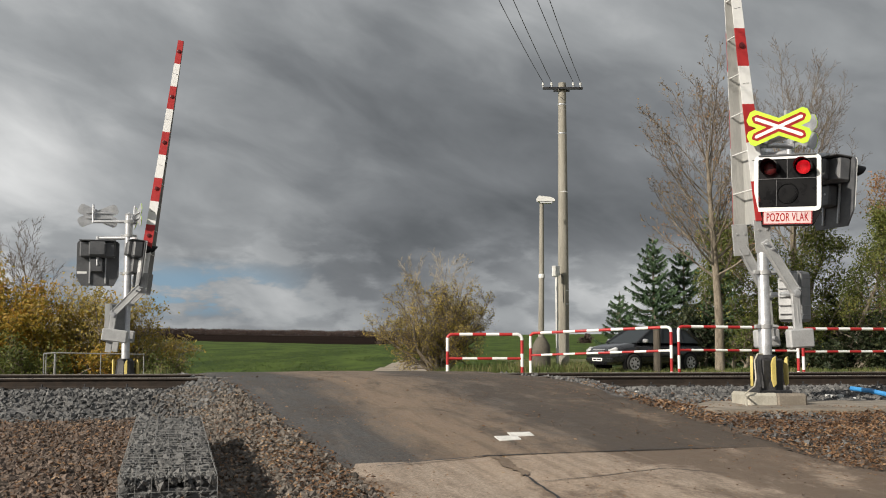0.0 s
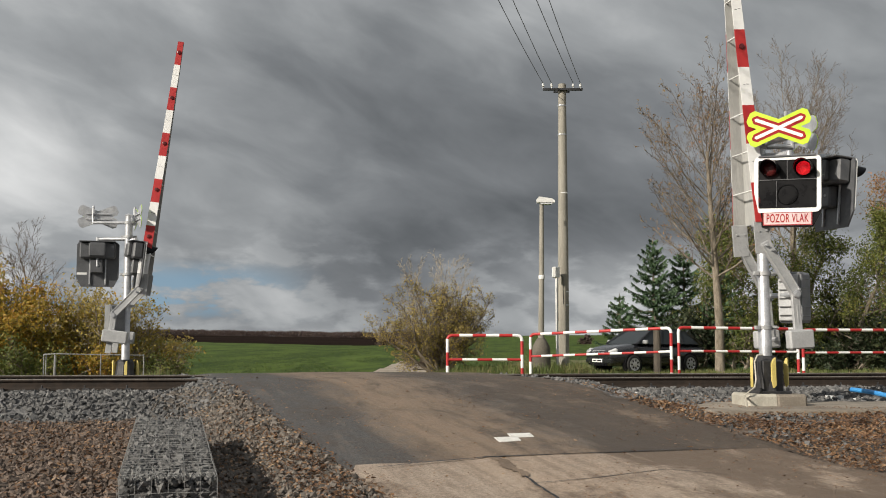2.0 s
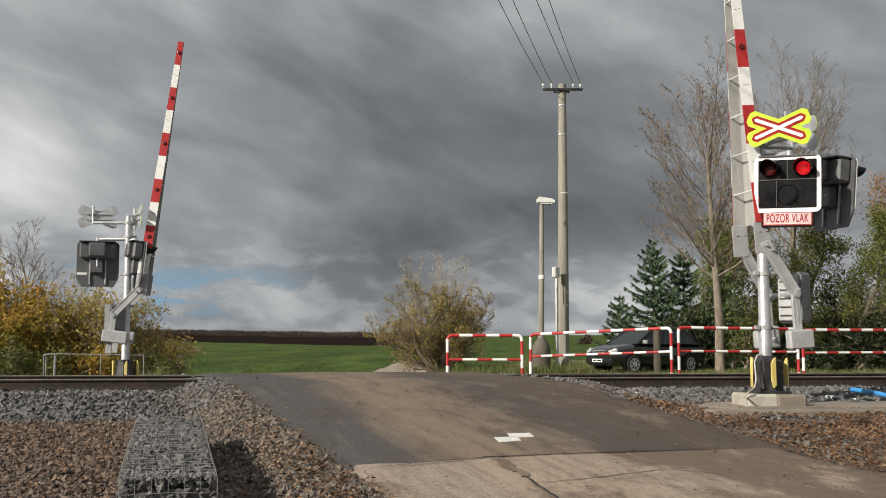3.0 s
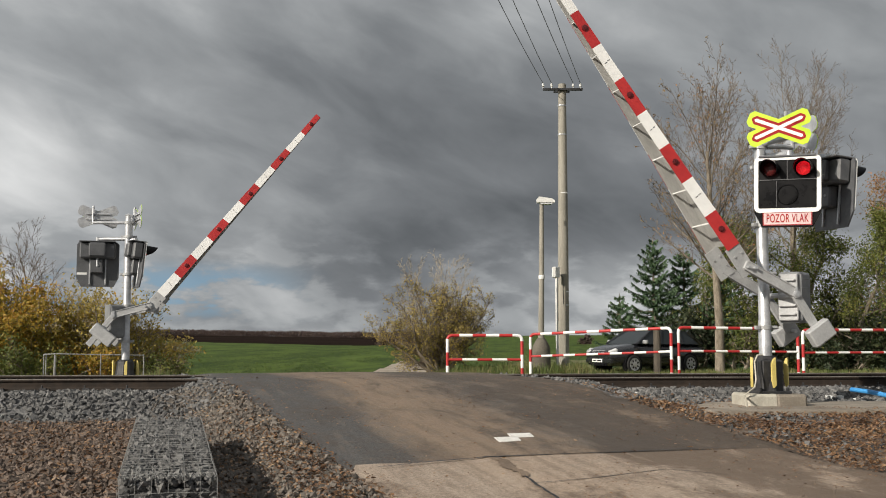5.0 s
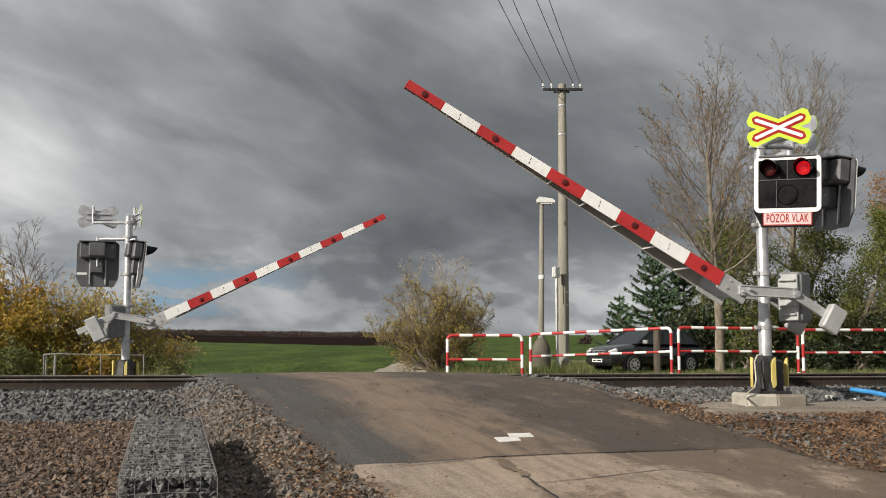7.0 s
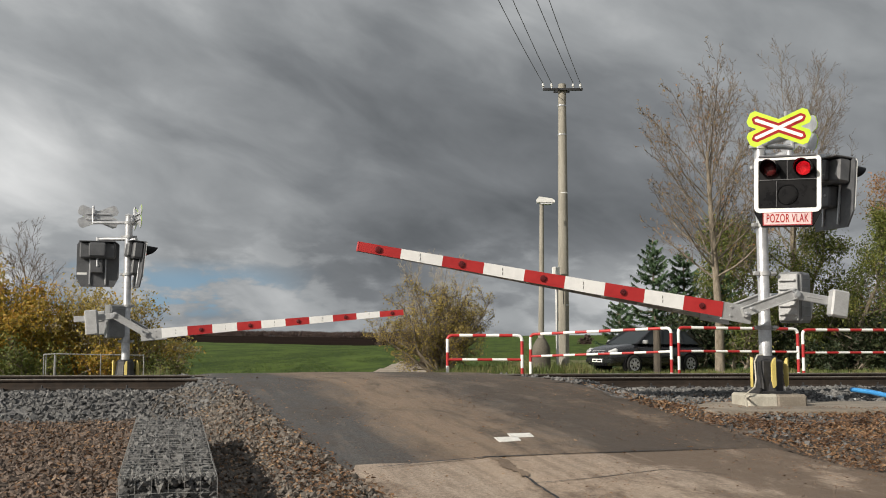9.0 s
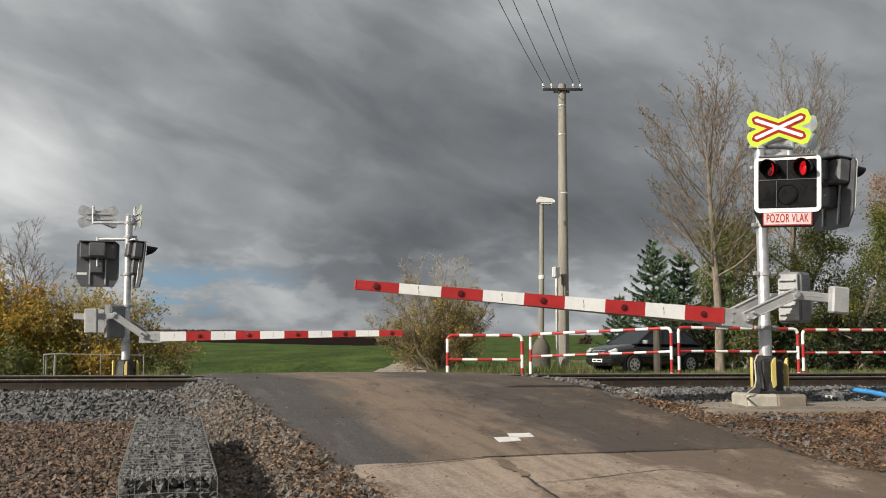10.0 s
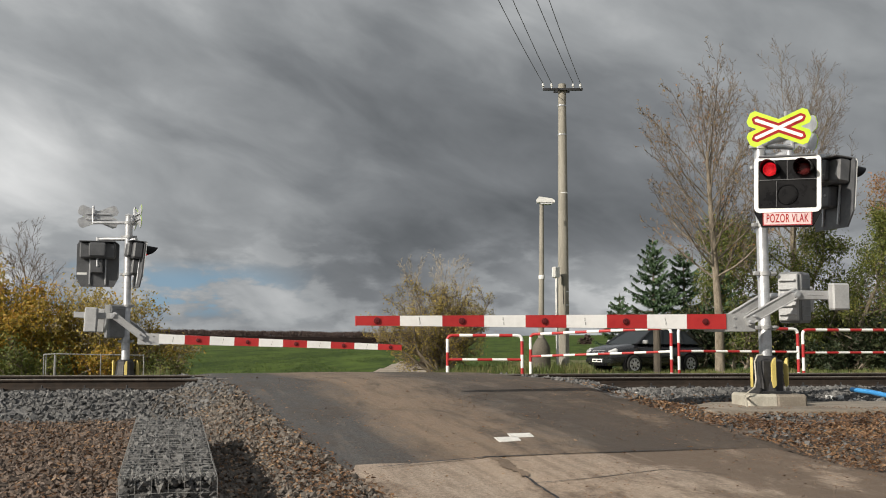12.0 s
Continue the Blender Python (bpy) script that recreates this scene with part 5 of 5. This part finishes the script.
FAN = dict(depth=3, crook=0.07, lift=0.03, count=(16, 8, 5), angle=(40, 34, 34), ratio=(0.5, 0.5, 0.5), least=0.005, thin=0.42,
           taper=lambda f: 1.0 - 0.6 * f, **{"from": (0.22, 0.2, 0.2)})

grow("bare_tree", (8.85, 32.0, -0.6), 51, BARE, 7.3, 0.165, BARK, TWIG, RUSTLEAF, 1500, 0.045, 0.03, "tall nearly leafless tree with fine upright twigs", "tree")
grow("bare_tree", (13.2, 37.5, -0.6), 57, BARE, 8.7, 0.18, BARK, TWIG, None, 0, 0, 0, "tall leafless tree behind the hedge", "tree")
grow("small_tree", (-10.75, 27.0, -0.7), 53, FAN, 4.1, 0.04, BARK, TWIG, None, 0, 0, 0, "slim leafless young tree behind the golden hedge", "tree", stems=3, lean=0.07)
grow("shrub", (0.0, 30.0, -0.6), 64, SHRUB, 3.0, 0.06, BARK, TWIG, OLIVE, 19000, 0.030, 0.06, "twiggy shrub with sparse olive-yellow leaves", "shrub", stems=26, lean=0.62)
grow("shrub", (-0.1, 30.2, -0.6), 62, FAN, 3.7, 0.03, BARK, PALETWIG, None, 0, 0, 0, "pale leafless shoots rising out of the shrub", "shrub", stems=3, lean=0.08)
k = 0
for x, y, h, leaf, n_, size, label in ((-12.4, 25.5, 2.7, GOLD, 5200, 0.075, "dense golden and green autumn hedge bush"), (-10.9, 24.6, 2.6, GOLD, 5200, 0.075, "dense golden and green autumn hedge bush"),
                                       (-9.7, 24.8, 2.5, GOLD, 4600, 0.07, "golden autumn hedge bush"), (-8.9, 25.2, 2.5, OLIVE, 2600, 0.06, "thin brownish hedge bush with bare twigs"),
                                       (-8.1, 25.6, 1.9, OLIVE, 2000, 0.06, "thin brownish hedge bush with bare twigs"), (-7.5, 26.0, 1.4, OLIVE, 1200, 0.06, "low thin bush beside the field"),
                                       (-11.8, 23.4, 1.5, OLIVE, 2600, 0.06, "low olive bramble bush"), (-9.8, 23.2, 1.2, GREEN, 2400, 0.06, "low green bramble bush"), (-7.0, 25.0, 0.9, GREEN, 900, 0.055, "low green bush by the field")):
    k += 1
    grow("hedge_bush", (x, y, ground_z(x, y) - 0.05), 70 + k, HEDGE, h * 1.25, 0.05, BARK, PALETWIG if leaf is OLIVE else TWIG, leaf, int(n_ * 2.3), size * 0.72, 0.11, label, "bush", stems=7, lean=0.6, group="hedge bushes")
for x, y, h, leaf, n_, size in ((9.8, 38.0, 5.6, GREEN, 6500, 0.085), (11.6, 35.5, 6.3, GREEN, 8000, 0.085), (13.3, 36.0, 6.0, GREEN, 8000, 0.085), (14.6, 35.0, 5.6, GREEN, 8000, 0.08), (15.8, 36.5, 6.2, RUSTLEAF, 6500, 0.08),
                                (17.4, 36.0, 7.0, RUSTLEAF, 7500, 0.08), (12.6, 34.5, 2.4, GREEN, 4000, 0.075), (17.0, 34.6, 2.8, GREEN, 5000, 0.075), (10.4, 35.0, 3.0, GREEN, 4200, 0.075)):
    k += 1
    grow("hedge_tree", (x, y, -0.62), 70 + k, LEAFY, h, 0.10, BARK, TWIG, leaf, int(n_ * (1.25 if h > 4 else 1.0)), size * 0.66, 0.15, "small rust-tinged autumn tree in the hedge" if leaf is RUSTLEAF else "small green leafy tree in the hedge behind the railing", "tree",
         stems=2 if h < 4 else 1, lean=0.3 if h < 4 else 0.0, group="hedge trees")

# A darker copy of the green leaves: shade below the trees put into colour.
SHADEGREEN = leafy("shade_darkened_leaves", [(0.0, (0.014, 0.022, 0.010)), (0.6, (0.030, 0.045, 0.016)), (1.0, (0.065, 0.070, 0.025))], 0.15)
for x, y, h in ((9.4, 36.8, 2.4), (11.0, 37.6, 2.6), (12.4, 38.2, 2.8), (13.9, 38.0, 2.8), (15.4, 38.4, 3.0), (17.0, 38.2, 3.0), (18.6, 38.0, 3.2), (13.0, 34.4, 1.5), (16.0, 34.2, 1.6), (14.4, 35.2, 2.1), (15.6, 35.6, 2.2), (17.2, 35.4, 2.3), (11.6, 36.2, 2.0)):
    k += 1
    grow("undergrowth", (x, y, -0.62), 70 + k, HEDGE, h, 0.05, BARK, TWIG, SHADEGREEN, 6500, 0.07, 0.13, "dense undergrowth below the hedge trees, leaf colour darkened for shade", "bush", stems=6, lean=0.7, group="undergrowth bushes")


def spruce(at, height, width, seed):
    rnd = random.Random(seed)
    ob = thing("spruce", Matrix.Translation(at), "dark green young spruce with drooping branches", "spruce", "spruces")
    part("trunk", Build().tube([(0, 0, -0.1), (0, 0, height * 0.5), (0, 0, height)], [0.09, 0.06, 0.012], 8, caps=False), BARK, ob, smooth=True)
    twigs, vs, fs, o = Build(), [], [], 0
    z = 0.15
    while z < height * 0.985:
        f = z / height
        reach = width * (1 - f) ** 0.85 + 0.06
        n_ = rnd.randint(6, 8) if f < 0.9 else 4
        a0 = rnd.uniform(0, 6.3)
        for i in range(n_):
            a = a0 + 6.283 * (i + rnd.uniform(-0.25, 0.25)) / n_
            l = reach * rnd.uniform(0.65, 1.2)
            rise = 0.55 * f - 0.05
            zz = z + rnd.uniform(-0.13, 0.13)
            pts = [Vector((math.cos(a) * l * t, math.sin(a) * l * t, zz + l * (rise * t - 0.45 * t * (1 - t) + 0.05 * t * t))) for t in (0, 0.35, 0.7, 1)]
            twigs.tube(pts, [0.016, 0.012, 0.008, 0.004], 3, caps=False)
            for s in range(int(20 + 60 * l)):
                t = rnd.random() ** 0.7
                q = pts[0].lerp(pts[3], t)
                q.z += l * (-0.45 * t * (1 - t))
                side = rnd.choice((-1, 1))
                ln = (0.10 + 0.26 * l * (1 - t) * 0.7) * rnd.uniform(0.6, 1.2)
                ang = a + side * rnd.uniform(0.5, 1.1)
                e = q + Vector((math.cos(ang) * ln, math.sin(ang) * ln, rnd.uniform(-0.16, 0.03)))
                w = Vector((-math.sin(ang), math.cos(ang), 0)) * rnd.uniform(0.022, 0.042)
                up = Vector((0, 0, rnd.uniform(0.015, 0.04)))
                vs.append(np.array([q - w, q + w, e, q + up]))
                fs.append(np.array([(0, 1, 2), (0, 2, 3)]) + o)
                o += 4
        z += 0.19 + 0.10 * rnd.random()
    tagged(part("branchwork", twigs, TWIG, ob), kind="stuff")
    c = new("foliage", bulk("foliage", vs, fs, NEEDLE))
    c.parent = ob
    tagged(c, kind="stuff")


spruce((8.05, 38.0, -0.62), 5.0, 1.9, 3)
spruce((9.45, 39.0, -0.62), 4.8, 1.9, 4)
spruce((10.4, 37.0, -0.62), 4.1, 1.6, 5)
spruce((7.0, 39.5, -0.62), 3.0, 1.2, 6)


def far_wood():
    rnd = random.Random(77)
    vs, fs, o = [], [], 0
    x = -330.0
    while x < 10:
        x += rnd.uniform(0.10, 0.30)
        y = 650 + rnd.uniform(-8, 14)
        z0 = ground_z(x, y) - 0.6
        h = 4.6 + 0.7 * noise.noise((x * 0.06, 3, 0)) + rnd.uniform(-0.5, 0.6) + (1.0 if rnd.random() < 0.03 else 0.0)
        for _ in range(26):
            t = rnd.random() ** 0.8
            cx, cz = x + rnd.gauss(0, 0.9), z0 + h * t * 0.9
            w, up = rnd.uniform(0.10, 0.30), rnd.uniform(0.5, 1.3)
            a, tip = rnd.uniform(0, 3.14), rnd.gauss(0, 0.35)
            vs.append(np.array([(cx - w * math.cos(a), y - w * math.sin(a), cz - up), (cx + w * math.cos(a), y + w * math.sin(a), cz - up), (cx + tip, y, cz + up * 0.5)]))
            fs.append(np.array([(0, 1, 2)]) + o)
            o += 3
    tagged(new("far_wood", bulk("far_wood", vs, fs, FARWOOD)), "low dark reddish-brown wood along the field's far edge", "wood", kind="stuff")
    vs, fs, o = [], [], 0
    for cx, cy, h, w in ((28.9, 200.0, 1.9, 1.0), (27.8, 200, 1.2, 0.9), (-14.5, 230, 1.3, 1.2)):
        for _ in range(160):
            c = np.array((cx + rnd.gauss(0, 0.4) * w, cy + rnd.gauss(0, 0.4) * w, ground_z(cx, cy) + h * rnd.random()))
            s = rnd.uniform(0.08, 0.2) * w
            m = np.array(Euler([rnd.uniform(0, 6.3) for _ in range(3)]).to_matrix())
            vs.append(np.array([(-s, -s, 0), (s, -s, 0.1), (s, s, 0), (-s, s, 0.1)]) @ m.T + c)
            fs.append(np.array([(0, 1, 2, 3)]) + o)
            o += 4
    tagged(new("far_bushes", bulk("far_bushes", vs, fs, FARWOOD)), "small dark bushes far off in the field", "bushes", kind="stuff")


FARWOOD = leafy("far_wood_twigs", [(0.0, (0.040, 0.026, 0.022)), (0.5, (0.062, 0.038, 0.032)), (1.0, (0.090, 0.060, 0.042))], 0.1)
far_wood()


# ---- the parked car ----
def parked_car():
    # local x to the front, y to its left, z up
    fr, re = Vector((6.20, 33.5)), Vector((8.35, 34.75))
    u = (fr - re).normalized()
    mid = (fr + re) / 2
    yaw = math.degrees(math.atan2(u.y, u.x))
    c = thing("car", pose(mid.x - 0.36, mid.y, -0.57, 0, 0, yaw), "black estate car parked on the verge behind the railings", "car")
    half_w = 0.82
    prof = [(-2.02, 0.42, 0.86, 0.74), (-1.98, 0.30, 0.94, 0.78), (-1.6, 0.24, 0.97, 0.81), (-0.8, 0.20, 0.95, 0.82), (0.3, 0.20, 0.96, 0.82), (0.95, 0.20, 0.98, 0.82), (1.25, 0.22, 0.96, 0.81), (1.65, 0.24, 0.89, 0.78), (1.95, 0.26, 0.80, 0.71), (2.06, 0.32, 0.69, 0.62)]
    b = Build()
    ring = 14
    for x, z0, z1, w in prof:
        for k_ in range(ring):
            a = math.pi * 2 * k_ / ring
            cx, cz = math.cos(a), math.sin(a)
            y = w * math.copysign(abs(cx) ** 0.35, cx)
            z = (z0 + z1) / 2 + (z1 - z0) / 2 * math.copysign(abs(cz) ** 0.55, cz)
            b.v.append((x, y, z))
    n_ = len(prof)
    for i in range(n_ - 1):
        for k_ in range(ring):
            b.f.append((i * ring + k_, i * ring + (k_ + 1) % ring, (i + 1) * ring + (k_ + 1) % ring, (i + 1) * ring + k_))
    b.f += [tuple(reversed(range(ring))), tuple(range((n_ - 1) * ring, n_ * ring))]
    b.s = [0] * len(b.f)
    body = part("body", b, CARPAINT, c, "glossy black bodywork", smooth=True)
    # cabin glass below, roof and pillars over it
    cab = Build()
    low_r = [(-1.80, 0.94), (-1.1, 0.95), (0.1, 0.95), (1.06, 0.97)]
    top_r = [(-1.30, 1.38), (-0.9, 1.45), (-0.1, 1.47), (0.30, 1.42)]
    for (x0, z0), (x1, z1) in zip(low_r, top_r):
        cab.v += [(x0, -0.76, z0), (x0, 0.76, z0), (x1, -0.60, z1), (x1, 0.60, z1)]
    for i in range(3):
        o, p_ = 4 * i, 4 * i + 4
        cab.f += [(o, p_, p_ + 2, o + 2), (o + 1, o + 3, p_ + 3, p_ + 1), (o + 2, p_ + 2, p_ + 3, o + 3)]
    cab.f += [(0, 2, 3, 1), (12, 13, 15, 14)]
    cab.s = [0] * len(cab.f)
    part("window_band", cab, CARGLASS, c, "dark reflective windows")
    roof = Build()
    for x, z in ((-1.34, 1.385), (-0.9, 1.458), (-0.1, 1.478), (0.32, 1.428)):
        roof.v += [(x, -0.615, z - 0.02), (x, -0.3, z + 0.022), (x, 0.3, z + 0.022), (x, 0.615, z - 0.02)]
    for i in range(3):
        roof.f += [(4 * i + j, 4 * i + j + 4, 4 * i + j + 5, 4 * i + j + 1) for j in range(3)]
    roof.s = [0] * len(roof.f)
    part("roof", roof, CARPAINT, c, smooth=True)
    for sy in (-1, 1):
        for (x0, z0), (x1, z1), r in (((1.08, 0.96), (0.32, 1.42), 0.035), ((0.02, 0.95), (-0.14, 1.455), 0.035), ((-0.98, 0.95), (-0.92, 1.44), 0.040), ((-1.84, 0.93), (-1.32, 1.38), 0.065)):
            part("pillar", Build().tube([(x0, sy * 0.765, z0), (x1, sy * 0.612, z1)], r, 6), CARPAINT, c)
        part("mirror", Build().box((0.12, 0.20, 0.13), pose(0.80, sy * 0.90, 1.03), 0.03), ALLOY, c)
        part("door_handle", Build().box((0.20, 0.02, 0.03), pose(-0.12, sy * 0.825, 0.78), 0.006), BLACK, c)
        part("side_strip", Build().box((2.3, 0.02, 0.05), pose(-0.2, sy * 0.825, 0.52), 0.008), BLACK, c)
        hl = Build()
        hl.box((0.30, 0.34, 0.16), pose(1.88, sy * 0.52, 0.715, 0, 20, -sy * 26), 0.04)
        part("headlight", hl, LENS, c, "clear headlight")
        for x in (1.24, -1.24):
            w = new("wheel")
            w.parent = c
            w.matrix_basis = pose(x, sy * 0.74, 0.30)
            arch = Build()
            arch.tube([(x, sy * 0.66, 0.30), (x, sy * 0.828, 0.30)], 0.355, 24)
            part("wheel_arch", arch, BLACK, c)
            t = Build()
            t.lathe([(0.20, -0.10), (0.27, -0.105), (0.30, -0.08), (0.30, 0.08), (0.27, 0.105), (0.20, 0.10)], pose(0, sy * 0.02, 0, 90), 24)
            part("tyre", t, TYRE, w, smooth=True)
            rim = Build()
            rim.lathe([(0.205, 0.0), (0.205, 0.03), (0.18, 0.02), (0.06, 0.045), (0.01, 0.045)], pose(0, sy * 0.105, 0, -90 * sy), 20)
            rr = part("rim", rim, ALLOY, w, "silver wheel cover", smooth=True)
            for s in range(7):
                a = 6.283 * s / 7
                part("rim_slot", Build().box((0.05, 0.012, 0.07), pose(0.13 * math.cos(a), sy * 0.145, 0.13 * math.sin(a), 0, 90 - math.degrees(a)), 0.004), BLACK, rr)
    part("bumper", Build().box((0.20, 1.36, 0.22), pose(1.98, 0, 0.40), 0.06), CARPAINT, c)
    gr = Build()
    for z in (0.64, 0.69, 0.74):
        gr.box((0.03, 0.62, 0.022), pose(2.075 - (z - 0.64) * 0.6, 0, z), 0.006)
    part("grille", gr, ALLOY, c)
    part("number_plate", Build().box((0.02, 0.50, 0.11), pose(2.10, 0, 0.42), 0.004), WHITE, c, "pale number plate")
    for q, wd in ((-0.12, 0.16), (0.10, 0.2)):
        part("plate_bar", Build().box((0.004, wd, 0.05), pose(2.112, q, 0.42), 0.001), BLACK, c)
    part("air_intake", Build().box((0.03, 0.9, 0.08), pose(2.075, 0, 0.29), 0.01), BLACK, c)


parked_car()


# ---- what moves ----
def motions():
    def swing(name, rows):
        hinge, at = BOOM[name]
        walk(hinge, [(t, at @ pose(0, 0, 0, 0, -a, 0)) for t, a in rows])
    swing("near", [(0, 86.6), (3.2, 86.6), (3.5, 83.0), (4.0, 73.2), (4.4, 65.6), (4.8, 58.7), (5.0, 56.1), (5.5, 49.55), (6.0, 42.8), (6.5, 36.65), (7.0, 30.7),
                   (7.7, 22.6), (8.3, 16.0), (8.8, 11.0), (9.0, 9.1), (9.5, 6.75), (10.0, 4.4), (10.5, 2.1), (11.0, 0.1), (11.2, 0.0), (12.0, 0.0)])
    swing("far", [(0, 82.9), (3.2, 82.9), (3.5, 79.4), (3.9, 71.8), (4.35, 62.1), (4.8, 53.5), (5.0, 50.8), (5.5, 44.2), (6.0, 37.8), (6.5, 31.8), (7.0, 25.6),
                  (7.5, 19.7), (8.0, 14.1), (8.5, 9.1), (9.0, 5.15), (9.5, 2.95), (10.0, 0.9), (10.5, -1.0), (11.0, -2.05), (11.3, -2.15), (12.0, -2.15)])
    # the two lamps of a head light in turn
    half = 0.5105
    for _, i, ob, at in LAMPS:
        a = 0.0 if i == 1 else 180.0
        rows = [(0.0, at @ pose(0, 0, 0, 0, a, 0))]
        t = 0.27
        while t < 11.95:
            k = math.floor(t * FPS)
            rows += [((k + j) / FPS, at @ pose(0, 0, 0, 0, a + 60 * (j + 1), 0)) for j in (-1, 0, 1, 2)]
            a += 180.0
            t += half
        rows.append((12.0, at @ pose(0, 0, 0, 0, a, 0)))
        walk(ob, rows)


motions()
